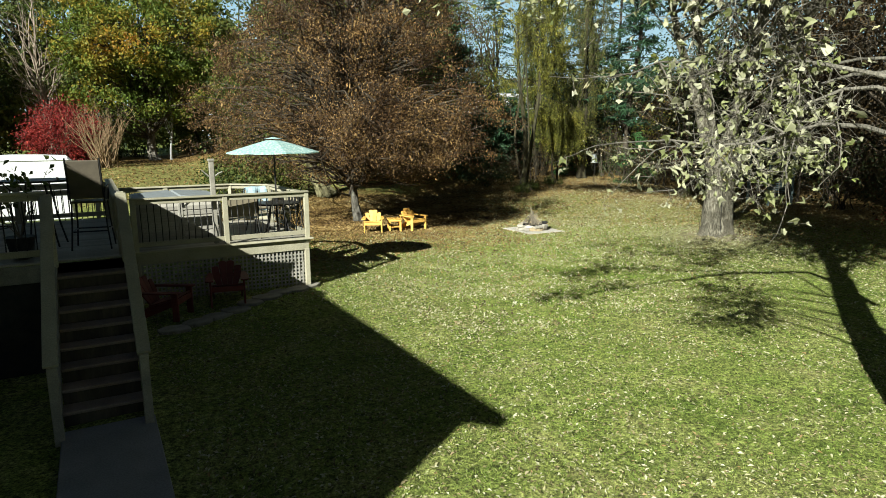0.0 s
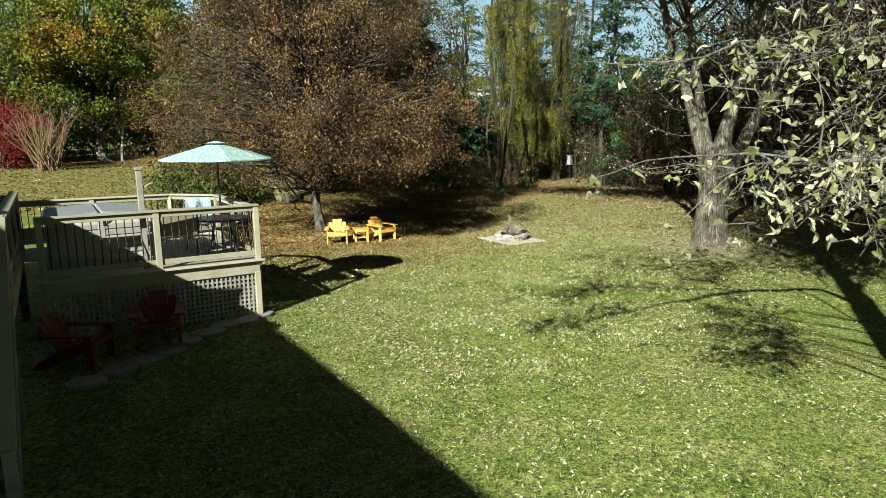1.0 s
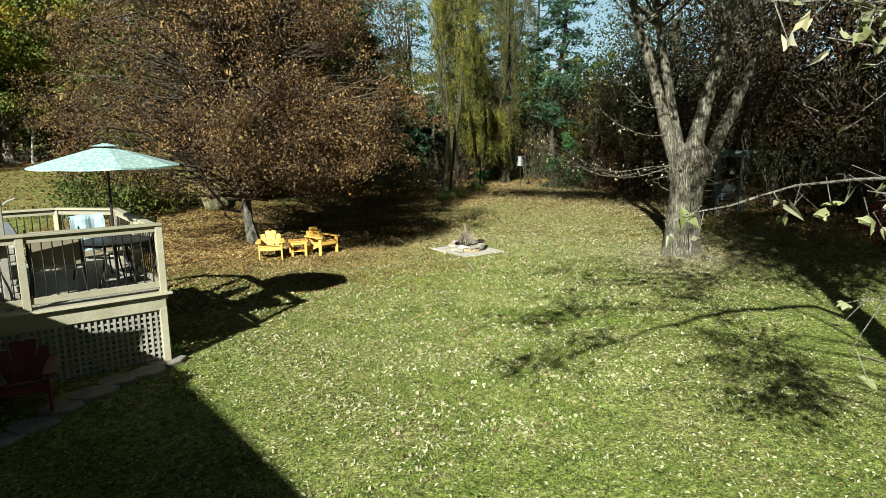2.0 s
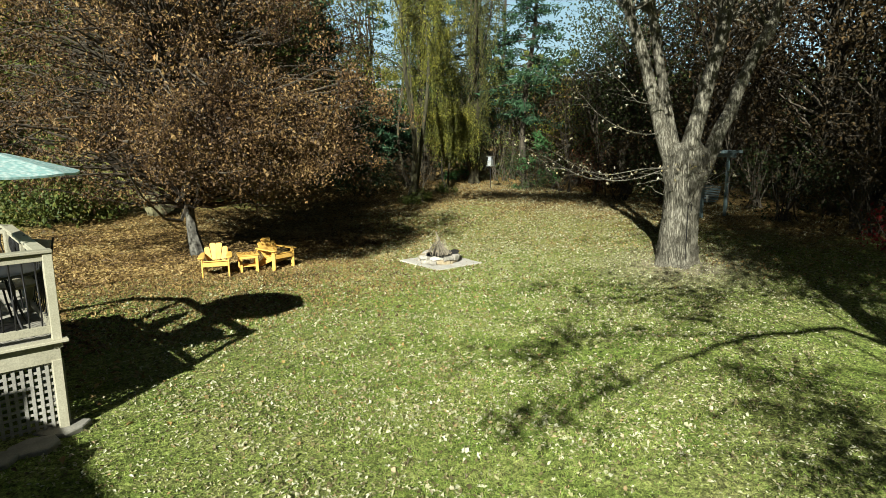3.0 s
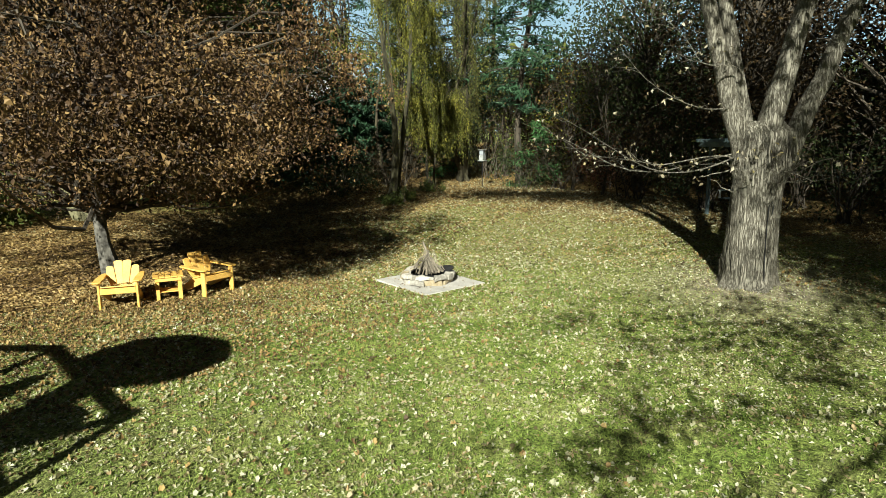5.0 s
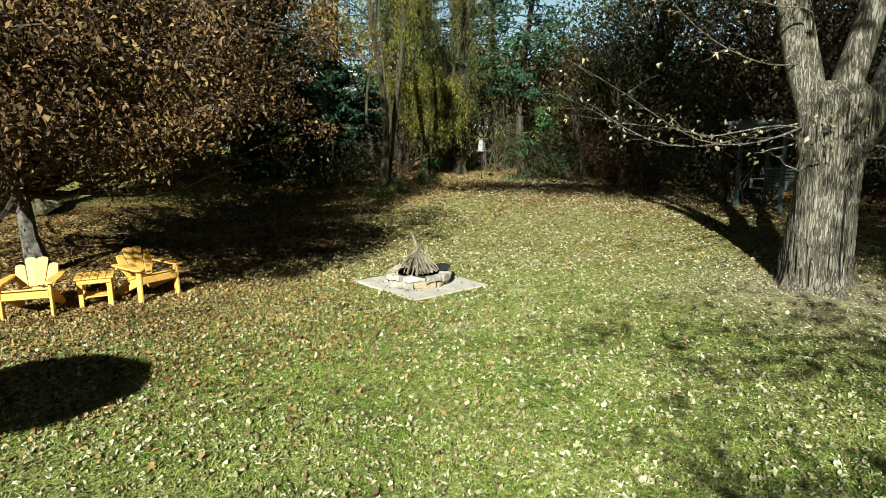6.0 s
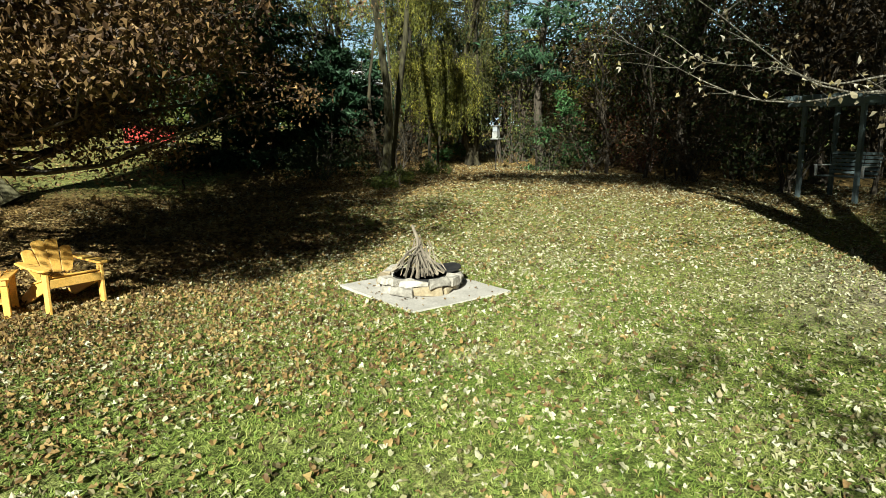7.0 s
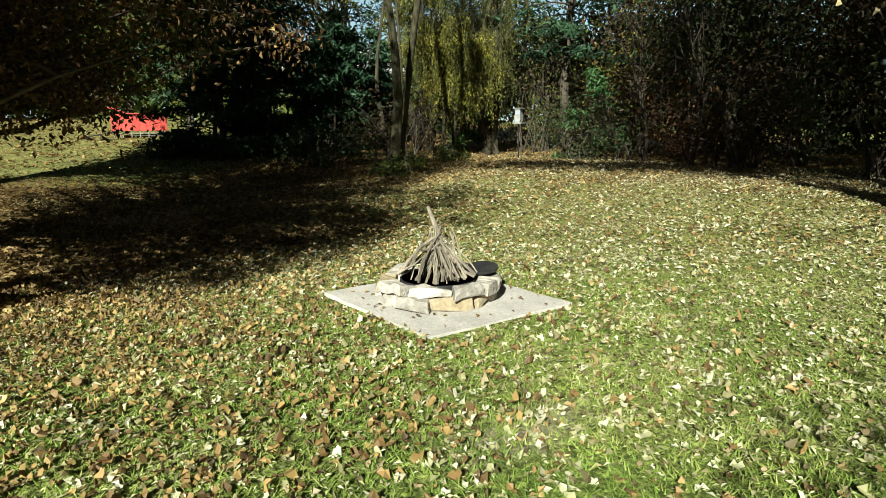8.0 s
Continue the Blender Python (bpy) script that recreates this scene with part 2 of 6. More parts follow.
# ---- mesh writers ----
class Soup:
    """Gathers triangles and quads and makes one mesh of them."""

    def __init__(self):
        self.v, self.f, self.n = [], {3: [], 4: []}, 0

    def add(self, verts, faces):
        verts, faces = np.asarray(verts, float).reshape(-1, 3), np.asarray(faces, int)
        self.v.append(verts)
        self.f[faces.shape[1]].append(faces + self.n)
        self.n += len(verts)

    def mesh(self, name, mat, smooth=False):
        me = bpy.data.meshes.new(name)
        v = np.concatenate(self.v)
        groups = [np.concatenate(self.f[k]) for k in (3, 4) if self.f[k]]
        loops = np.concatenate([g.ravel() for g in groups])
        sizes = np.concatenate([np.full(len(g), g.shape[1]) for g in groups])
        me.vertices.add(len(v))
        me.vertices.foreach_set("co", v.astype(np.float32).ravel())
        me.loops.add(len(loops))
        me.loops.foreach_set("vertex_index", loops.astype(np.int32))
        me.polygons.add(len(sizes))
        me.polygons.foreach_set("loop_start", np.r_[0, np.cumsum(sizes)[:-1]].astype(np.int32))
        me.polygons.foreach_set("use_smooth", np.full(len(sizes), smooth))
        me.update(calc_edges=True)
        me.validate()
        me.materials.append(mat)
        return me


def tube(soup, pts, radii, sides=6, lumpy=0.0):
    """A tapering round limb along pts."""
    pts = np.asarray(pts, float)
    way = np.gradient(pts, axis=0)
    way /= np.linalg.norm(way, axis=1)[:, None] + 1e-9
    ref = np.where(np.abs(way[:, 2:3]) > 0.9, [[1.0, 0, 0]], [[0, 0, 1.0]])
    a = np.cross(way, ref)
    a /= np.linalg.norm(a, axis=1)[:, None] + 1e-9
    b = np.cross(way, a)
    ang = np.linspace(0, 2 * np.pi, sides, endpoint=False)
    r = np.asarray(radii, float)[:, None]
    if lumpy:
        r = r * (1 + lumpy * rng.uniform(-1, 1, (len(pts), sides)))
    v = pts[:, None] + a[:, None] * (r * np.cos(ang))[..., None] + b[:, None] * (r * np.sin(ang))[..., None]
    k = np.arange(len(pts) - 1)[:, None] * sides
    j, j2 = np.arange(sides)[None], (np.arange(sides)[None] + 1) % sides
    soup.add(v, np.stack([k + j, k + j2, k + sides + j2, k + sides + j], -1).reshape(-1, 4))


def leaves(soup, centres, length, width, droop=0.0, flat=0.0, fold=0.25):
    """One folded leaf at every centre. droop: how far tips hang down; flat: how far they lie level."""
    c = np.asarray(centres, float)
    n = len(c)
    along = rng.normal(size=(n, 3))
    along[:, 2] = along[:, 2] * (1 - flat) - droop * 1.5
    along /= np.linalg.norm(along, axis=1)[:, None]
    up = rng.normal(size=(n, 3)) * (1 - 0.75 * flat) + [0, 0, 0.6 + 2 * flat]
    side = np.cross(along, up)
    side /= np.linalg.norm(side, axis=1)[:, None] + 1e-9
    nrm = np.cross(side, along)
    s = rng.uniform(0.65, 1.3, (n, 1))
    L, W = along * length * s, side * width * s
    bend = nrm * (width * s * fold)
    v = np.stack([c - L * 0.5, c + W * 0.5 + bend - L * 0.08, c + L * 0.5, c - W * 0.5 + bend - L * 0.08], 1)
    k = np.arange(n)[:, None] * 4
    soup.add(v, np.concatenate([k + [0, 1, 2], k + [0, 2, 3]]))


def lobed_leaf(soup, centre, along, up, size):
    """A five-lobed maple leaf, slightly cupped."""
    along = along / np.linalg.norm(along)
    side = np.cross(along, up)
    side /= np.linalg.norm(side) + 1e-9
    nrm = np.cross(side, along)
    shape = ((0, -0.5), (0.13, -0.38), (0.40, -0.32), (0.41, -0.08), (0.47, 0.14), (0.33, 0.30), (0.0, 0.54), (-0.33, 0.30), (-0.47, 0.14), (-0.41, -0.08), (-0.40, -0.32), (-0.13, -0.38))
    curl = rng.normal(size=3) * [1.4, 1.1, 1.3] + [1.1, -0.6, 0]
    side = side * rng.uniform(0.2, 0.65)
    v = [centre + side * x * size + along * y * size + nrm * size * (curl[0] * x * x + curl[1] * y * y + curl[2] * x * y + cup) for x, y in shape for cup in (rng.uniform(-0.05, 0.05),)]
    v.append(centre)
    n = len(shape)
    soup.add(v, [(i, (i + 1) % n, n) for i in range(n)])


def lobed_leaves(soup, c, small, large, loose=0.3):
    """Curled lobed leaves lying about, one at every centre."""
    n = len(c)
    shape = np.array(((0, -0.5), (0.42, -0.30), (0.30, 0.0), (0.46, 0.2), (0.0, 0.54), (-0.46, 0.2), (-0.30, 0.0), (-0.42, -0.30)))
    a = rng.uniform(0, 2 * np.pi, n)
    along = np.stack([np.cos(a), np.sin(a), rng.normal(size=n) * loose], -1)
    side = np.stack([-np.sin(a), np.cos(a), rng.normal(size=n) * loose], -1)
    up = np.cross(along, side)
    size = rng.uniform(small, large, (n, 1, 1))
    side = side * rng.uniform(0.4, 1.0, (n, 1))
    k = rng.normal(size=(n, 3)) * [1.0, 0.9, 0.9] + [0.6, 0.4, 0]
    x, y = shape[None, :, 0], shape[None, :, 1]
    lift = k[:, :1] * x * x + k[:, 1:2] * y * y + k[:, 2:] * x * y
    v = c[:, None] + size * (side[:, None] * x[..., None] + along[:, None] * y[..., None] + up[:, None] * lift[..., None])
    f = np.array(((0, 1, 2), (2, 3, 4), (4, 5, 6), (6, 7, 0), (0, 2, 6), (2, 4, 6)))
    soup.add(v, (np.arange(n)[:, None, None] * 8 + f[None]).reshape(-1, 3))


def part(name, data, material, parent=None, label="", m=None):
    """Links a bmesh, a Soup or a mesh as one object, under a thing or a part."""
    if isinstance(data, Soup):
        data = data.mesh(name, material)
    elif isinstance(data, bmesh.types.BMesh):
        me = bpy.data.meshes.new(name)
        data.to_mesh(me)
        data.free()
        me.materials.append(material)
        data = me
    ob = new(name, data)
    if m is not None:
        ob.matrix_basis = m
    if parent is not None:
        ob.parent = parent
    return tagged(ob, label)


def thing(name, label, category, group="", kind="", m=None):
    ob = new(name)
    ob.empty_display_size = 0.2
    if m is not None:
        ob.matrix_basis = m
    return tagged(ob, label, category, group, kind)


def board(sx, sy, sz, bevel=0.006, at=(0, 0, 0)):
    """A box with eased edges; at: its centre."""
    bm = bmesh.new()
    bmesh.ops.create_cube(bm, size=1.0, matrix=Matrix.Translation(at) @ Matrix.Diagonal((sx, sy, sz, 1)))
    if bevel:
        bmesh.ops.bevel(bm, geom=bm.edges[:], offset=bevel, segments=1, affect="EDGES")
    return bm


def board_mesh(name, sx, sy, sz, mat, bevel=0.006, at=(0, 0, 0)):
    me = bpy.data.meshes.new(name)
    bm = board(sx, sy, sz, bevel, at)
    bm.to_mesh(me)
    bm.free()
    me.materials.append(mat)
    return me


def prism(outline, z0, z1, bevel=0.0):
    """A flat shape of the outline's corners (x, y), from z0 up to z1."""
    bm = bmesh.new()
    f = bm.faces.new([bm.verts.new((x, y, z0)) for x, y in outline])
    top = bmesh.ops.extrude_face_region(bm, geom=[f])
    bmesh.ops.translate(bm, vec=(0, 0, z1 - z0), verts=[v for v in top["geom"] if isinstance(v, bmesh.types.BMVert)])
    bmesh.ops.recalc_face_normals(bm, faces=bm.faces[:])
    if bevel:
        bmesh.ops.bevel(bm, geom=bm.edges[:], offset=bevel, segments=1, affect="EDGES")
    return bm


# ---- ground ----
def smooth(a, b, x):
    t = np.clip((np.asarray(x, float) - a) / (b - a), 0, 1)
    return t * t * (3 - 2 * t)


def height(x, y):
    """The ground's height: a level lawn that lifts towards the woods and the far yard."""
    x, y = np.asarray(x, float), np.asarray(y, float)
    h = 0.45 * smooth(15, 23, x) * smooth(60, 30, y) + (0.05 + 0.045 * smooth(6, 14, x)) * np.clip(y - 29, 0, 25) + 0.03 * np.clip(y - 54, 0, 30) + 0.35 * smooth(19, 28, y) * smooth(12, 20, x) * 0.6
    h += 0.22 * np.exp(-((x - 17.1) ** 2 + (y - 12.7) ** 2) / 3.0)
    h += 0.12 * smooth(4.6, 3.2, x) * smooth(10, 12.5, y) * smooth(22, 17, y)
    h += 0.02 * np.sin(x * 0.9 + 1) * np.cos(y * 0.7) + 0.012 * np.sin(x * 2.3 + y * 1.7)
    return h


def on_ground(x, y, rz=0.0, dz=0.0):
    return pose(x, y, float(height(x, y)) + dz, 0, 0, rz)


def axis(a, b, step, far):
    out = list(np.arange(a, b + 1e-6, step))
    d, lo, hi = step, a, b
    while hi < far:
        d *= 1.3
        lo, hi = lo - d, hi + d
        out = [lo] + out + [hi]
    return np.array(out)


def ground_material():
    n = Nodes("lawn")
    v = n.object_coords()
    wide, mid, fine = n.noise(v, 0.22, 4), n.noise(v, 1.4, 4, 0.65), n.noise(v, 34, 5, 0.85)
    grass = n.ramp(mid, [(0.3, (0.13, 0.19, 0.032)), (0.5, (0.235, 0.29, 0.065)), (0.72, (0.37, 0.37, 0.135))])
    grass = n.mix(grass, (0.27, 0.265, 0.10), n.ramp(wide, [(0.45, (0, 0, 0)), (0.7, (0.6, 0.6, 0.6))]))
    grass = n.mix(grass, n.ramp(fine, [(0.38, (0.25,) * 3), (0.62, (1.35,) * 3)]), 1.0, "MULTIPLY")
    grass = n.mix(grass, n.ramp(n.noise(v, 15, 3, 0.6), [(0.36, (0.5,) * 3), (0.6, (1.25,) * 3)]), 1.0, "MULTIPLY")
    litter = n.ramp(n.noise(v, 14, 4, 0.7), [(0.36, (0.04, 0.022, 0.009)), (0.5, (0.17, 0.10, 0.034)), (0.64, (0.38, 0.25, 0.095))])
    soil = n.ramp(n.noise(v, 9, 5, 0.7), [(0.3, (0.17, 0.135, 0.09)), (0.7, (0.38, 0.32, 0.23))])
    sep = n.node("ShaderNodeSeparateXYZ")
    n.link(v, sep.inputs["Vector"])
    X, Y = sep.outputs["X"], sep.outputs["Y"]

    def disc(cx, cy, rx, ry, soft):
        dx = n.math("DIVIDE", n.math("SUBTRACT", X, cx), rx)
        dy = n.math("DIVIDE", n.math("SUBTRACT", Y, cy), ry)
        d = n.math("SQRT", n.math("ADD", n.math("MULTIPLY", dx, dx), n.math("MULTIPLY", dy, dy)))
        d = n.math("ADD", d, n.math("MULTIPLY", n.math("SUBTRACT", mid, 0.5), 0.5))
        return n.math("DIVIDE", n.math("SUBTRACT", 1.0, d), soft, True)

    under = n.math("MAXIMUM", disc(9.5, 26.5, 8.0, 8.0, 0.25), n.math("MAXIMUM", disc(21, 28.5, 8.0, 5.5, 0.35), disc(44, 18, 24.5, 34, 0.12)))
    dry = n.ramp(mid, [(0.3, (0.17, 0.16, 0.045)), (0.7, (0.33, 0.28, 0.10))])
    grass = n.mix(grass, n.mix(dry, n.ramp(fine, [(0.38, (0.35,) * 3), (0.62, (1.3,) * 3)]), 1.0, "MULTIPLY"), n.math("MULTIPLY", n.math("MAXIMUM", disc(4, 54, 30, 24, 0.3), n.math("MULTIPLY", disc(18.5, 19.0, 7.5, 7.5, 0.6), 0.65)), 0.75))
    under = n.math("MAXIMUM", under, disc(12, 64, 34, 8, 0.3))
    col = n.mix(grass, litter, n.math("MULTIPLY", under, 0.9))
    col = n.mix(col, soil, n.math("MULTIPLY", disc(17.0, 12.5, 2.6, 2.4, 0.7), 0.85))
    col = n.mix(col, soil, n.math("MULTIPLY", disc(12.15, 15.3, 0.6, 0.26, 0.6), 0.8))
    tuft = n.noise(v, 8.5, 3, 0.7)
    col = n.mix(col, n.ramp(tuft, [(0.36, (0.62,) * 3), (0.5, (1.0,) * 3), (0.66, (1.25,) * 3)]), 1.0, "MULTIPLY")
    return n.finish(col, 0.95, bump=n.math("ADD", n.math("MULTIPLY", fine, 0.5), tuft), depth=0.06, strength=0.8, spec=0.15)


def sky_backdrop():
    """A plain glowing sheet of hazy sky far beyond the woods."""
    n = Nodes("hazy_sky")
    t = n.node("ShaderNodeTexCoord")
    sep = n.node("ShaderNodeSeparateXYZ")
    n.link(t.outputs["Object"], sep.inputs["Vector"])
    col = n.ramp(n.math("DIVIDE", sep.outputs["Z"], 400.0, True), [(0.0, (0.66, 0.80, 0.84)), (0.3, (0.50, 0.72, 0.82)), (1.0, (0.25, 0.47, 0.70))])
    e = n.node("ShaderNodeEmission", Strength=0.42)
    n.link(col, e.inputs["Color"])
    n.link(e.outputs["Emission"], n.out.inputs["Surface"])
    sheet = Soup()
    a = np.radians(np.linspace(-70, 150, 45))
    v = np.stack([np.stack([np.sin(a) * 850, np.cos(a) * 850, np.full(45, z)], -1) for z in (-30.0, 150.0, 400.0)])
    i, k = np.arange(44)[None], (np.arange(2) * 45)[:, None]
    sheet.add(v, np.stack([k + i, k + i + 1, k + i + 46, k + i + 45], -1).reshape(-1, 4))
    return tagged(new("backdrop", sheet.mesh("backdrop", n.mat, True)), "pale blue hazy sky beyond the woods", "sky", kind="structure")


sky_backdrop()
gx, gy = axis(-8, 34, 0.3, 900), axis(-6, 46, 0.3, 900)
GX, GY = np.meshgrid(gx, gy, indexing="ij")
land = Soup()
idx = np.arange(GX.size).reshape(GX.shape)
land.add(np.stack([GX, GY, height(GX, GY)], -1), np.stack([idx[:-1, :-1], idx[1:, :-1], idx[1:, 1:], idx[:-1, 1:]], -1).reshape(-1, 4))
ground = new("ground", land.mesh("ground", ground_material(), True))
tagged(ground, "mown lawn with yellowing grass, bare soil and brown leaf litter", "ground", kind="structure")


# ---- trees ----
def bend(a, b, sag=0.0, wobble=0.1, n=6):
    """A crooked way from a to b."""
    a, b = np.asarray(a, float), np.asarray(b, float)
    t = np.linspace(0, 1, n)[:, None]
    p = a + (b - a) * t
    for k in (1, 2, 3):
        p += np.sin(np.pi * k * t) * rng.normal(size=3) * wobble * np.linalg.norm(b - a) * 0.16 / k
    p[:, 2] += sag * np.sin(np.pi * t[:, 0])
    return p


def make_tree(name, label, category, base, trunk, top, crowns, leaf, bark, leaf_mat, clumps=60, per=120, spread=0.7, size=(0.16, 0.11), twigs=True, lean=(0, 0), group="", droop=0.2, shell=0.55, low=0.35, sides=7, stems=1, limb_bark=None, lobed=0):
    """A tree: a tapered trunk, a limb to every clump of leaves, and a crown of folded leaves.
    crowns: (x, y, z, rx, ry, rz) ellipsoids about the base; trunk: its radius; top: its height."""
    bx, by = base
    bz = float(height(bx, by))
    root = thing(name, label, category, group, m=pose(bx, by, bz - (0.05 if by < 45 else 0.45)))
    wood, green = Soup(), Soup()
    boughs = Soup() if limb_bark else wood
    axes = []
    for s in range(stems):
        off = rng.normal(size=2) * trunk * 1.6 if stems > 1 else np.zeros(2)
        r = trunk * (1 if s == 0 else rng.uniform(0.5, 0.9))
        path = bend((off[0], off[1], 0), (lean[0] + off[0] * 4, lean[1] + off[1] * 4, top), 0, 0.25, 10)
        t = np.linspace(0, 1, 10)
        tube(wood, path, r * (1 - 0.85 * t) * (1 + 0.7 * np.exp(-t * 14)), sides, 0.06)
        axes.append(path)
    vol = np.array([c[3] * c[4] * c[5] for c in crowns])
    which = rng.choice(len(crowns), clumps, p=vol / vol.sum())
    for k in which:
        cx, cy, cz, rx, ry, rz = crowns[k]
        d = rng.normal(size=3)
        d /= np.linalg.norm(d)
        q = np.array([cx, cy, cz]) + d * np.array([rx, ry, rz]) * rng.uniform(shell, 1.0) ** 0.6
        path = axes[rng.integers(len(axes))]
        zs = np.clip(q[2] * rng.uniform(low, 0.85), min(0.16 * top, q[2] * 0.7), top * 0.95)
        start = np.array([np.interp(zs, path[:, 2], path[:, i]) for i in range(3)])
        reach = np.linalg.norm(q - start)
        limb = bend(start, q, 0.12 * reach, 0.5, 7)
        r0 = min(trunk * 0.38, 0.012 + 0.014 * reach)
        tube(boughs, limb, np.linspace(r0, 0.006, 7), 4)
        if twigs:
            for _ in range(3):
                s = limb[rng.integers(3, 7)]
                tube(boughs, bend(s, s + rng.normal(size=3) * spread * 1.1, 0, 0.4, 4), np.linspace(0.009, 0.002, 4), 3)
        m = int(per * rng.uniform(0.6, 1.3))
        near = np.where(rng.random((m, 1)) < 0.75, q, limb[rng.integers(3, 7, m)])
        spot = near + rng.normal(size=(m, 3)) * spread * np.array([0.62, 0.62, 0.42])
        leaves(green, spot[lobed:][spot[lobed:, 2] > 0.25], size[0], size[1], droop)
        if lobed:
            lobed_leaves(green, spot[:lobed], size[1] * 1.2, size[0] * 1.1, 1.2)
    part("trunk", wood, bark, root)
    if limb_bark:
        part("branchwork", boughs, limb_bark, root)
    part("crown", green, leaf_mat, root)
    return root


def make_conifer(name, label, base, top, radius, n=2600, group="", bare=0.12, size=(0.34, 0.09), mat=None):
    """A pine: a straight trunk, whorls of boughs that droop, each with sprays of needles."""
    bx, by = base
    root = thing(name, label, "tree", group, m=pose(bx, by, float(height(bx, by)) - 0.05))
    wood, green = Soup(), Soup()
    tube(wood, bend((0, 0, 0), (rng.normal() * 0.2, rng.normal() * 0.2, top), 0, 0.1, 9), np.linspace(0.011 * top, 0.02, 9), 7)
    boughs = int(top * 6)
    for i in range(boughs):
        f = bare + (1 - bare) * (i + rng.random()) / boughs
        z, r = f * top, radius * (1 - f) ** 0.75 * rng.uniform(0.6, 1.1) + 0.25
        a = rng.uniform(0, 2 * np.pi)
        tip = np.array([np.cos(a) * r, np.sin(a) * r, z - 0.12 * r + rng.normal() * 0.15])
        limb = bend((0, 0, z), tip, 0.06 * r, 0.2, 6)
        tube(wood, limb, np.linspace(0.035, 0.006, 6), 4)
        m = int(n / boughs * (0.35 + r / radius))
        t = rng.uniform(0.25, 1.05, m)
        spot = np.array([0, 0, z]) + (tip - np.array([0, 0, z])) * t[:, None] + rng.normal(size=(m, 3)) * np.array([0.24, 0.24, 0.13]) * (0.5 + 0.12 * r)
        leaves(green, spot, size[0], size[1], 0.1, 0.3)
    part("trunk", wood, M_bark_dark, root)
    part("crown", green, mat or L_pine, root)
    return root


# the brown tree over the yellow chairs
make_tree("tree", "round-crowned tree with dry brown autumn leaves, beside the yellow chairs", "tree", (9.05, 22.9), 0.145, 8.5,
          [(-0.1, 0.2, 5.8, 5.3, 5.2, 3.4), (-0.2, -4.0, 4.3, 4.0, 3.3, 1.7), (2.2, -2.6, 3.8, 3.0, 2.6, 1.3), (-2.6, 3.2, 5.6, 3.4, 3.4, 2.6), (0, 0, 8.4, 4.0, 4.0, 3.2), (-2.6, -1.0, 3.5, 2.8, 2.6, 1.7), (2.5, -0.4, 3.6, 2.7, 2.6, 1.7), (-0.3, -2.6, 3.7, 3.4, 2.4, 1.3), (-0.3, -0.8, 2.65, 4.6, 4.0, 1.1), (-3.4, -1.4, 2.9, 2.4, 2.0, 1.2), (2.4, -2.2, 2.6, 2.6, 2.4, 1.1), (-3.4, 1.2, 3.3, 2.6, 2.6, 1.3), (0.2, -3.6, 3.0, 2.6, 1.6, 1.2), (0.0, -4.5, 3.5, 2.8, 1.5, 1.1), (0.6, -4.3, 3.9, 3.0, 1.5, 1.2), (-2.0, 4.5, 4.2, 3.4, 2.6, 2.0), (1.2, 4.0, 4.2, 3.2, 2.6, 2.2)] + [(-0.2, -3.0, 7.4, 3.4, 2.0, 2.4)] * 3 + [(-1.5, -4.4, 3.4, 1.7, 1.3, 0.9), (0.0, -4.5, 3.5, 2.4, 1.3, 0.9)] * 8 + [(-1.9, -5.1, 3.6, 1.3, 0.9, 0.7)] * 10 + [(-0.5, -5.4, 2.9, 1.7, 0.8, 0.7)] * 16 + [(0.9, -5.0, 3.0, 1.1, 0.8, 0.7)] * 10 + [(0.3, -5.0, 4.4, 2.2, 1.0, 1.0)] * 6 + [(1.9, -1.4, 2.2, 1.2, 1.2, 0.6)] * 8, None, M_mottled, L_brown,
          clumps=760, per=205, spread=0.38, size=(0.072, 0.039), shell=0.5, low=0.5, limb_bark=M_bark_dark, lobed=12, twigs=False)
# the second brown tree behind it
make_tree("tree", "tall tree with thinning brown and olive leaves and a mossy trunk", "tree", (10.9, 31.8), 0.32, 12,
          [(1.0, -1.5, 8.5, 4.6, 4.6, 4.6), (2.4, -1.5, 4.6, 4.0, 3.0, 2.2)], None, M_bark_moss, L_olive, clumps=210, per=170, spread=0.9, size=(0.2, 0.13), limb_bark=M_bark_dark)
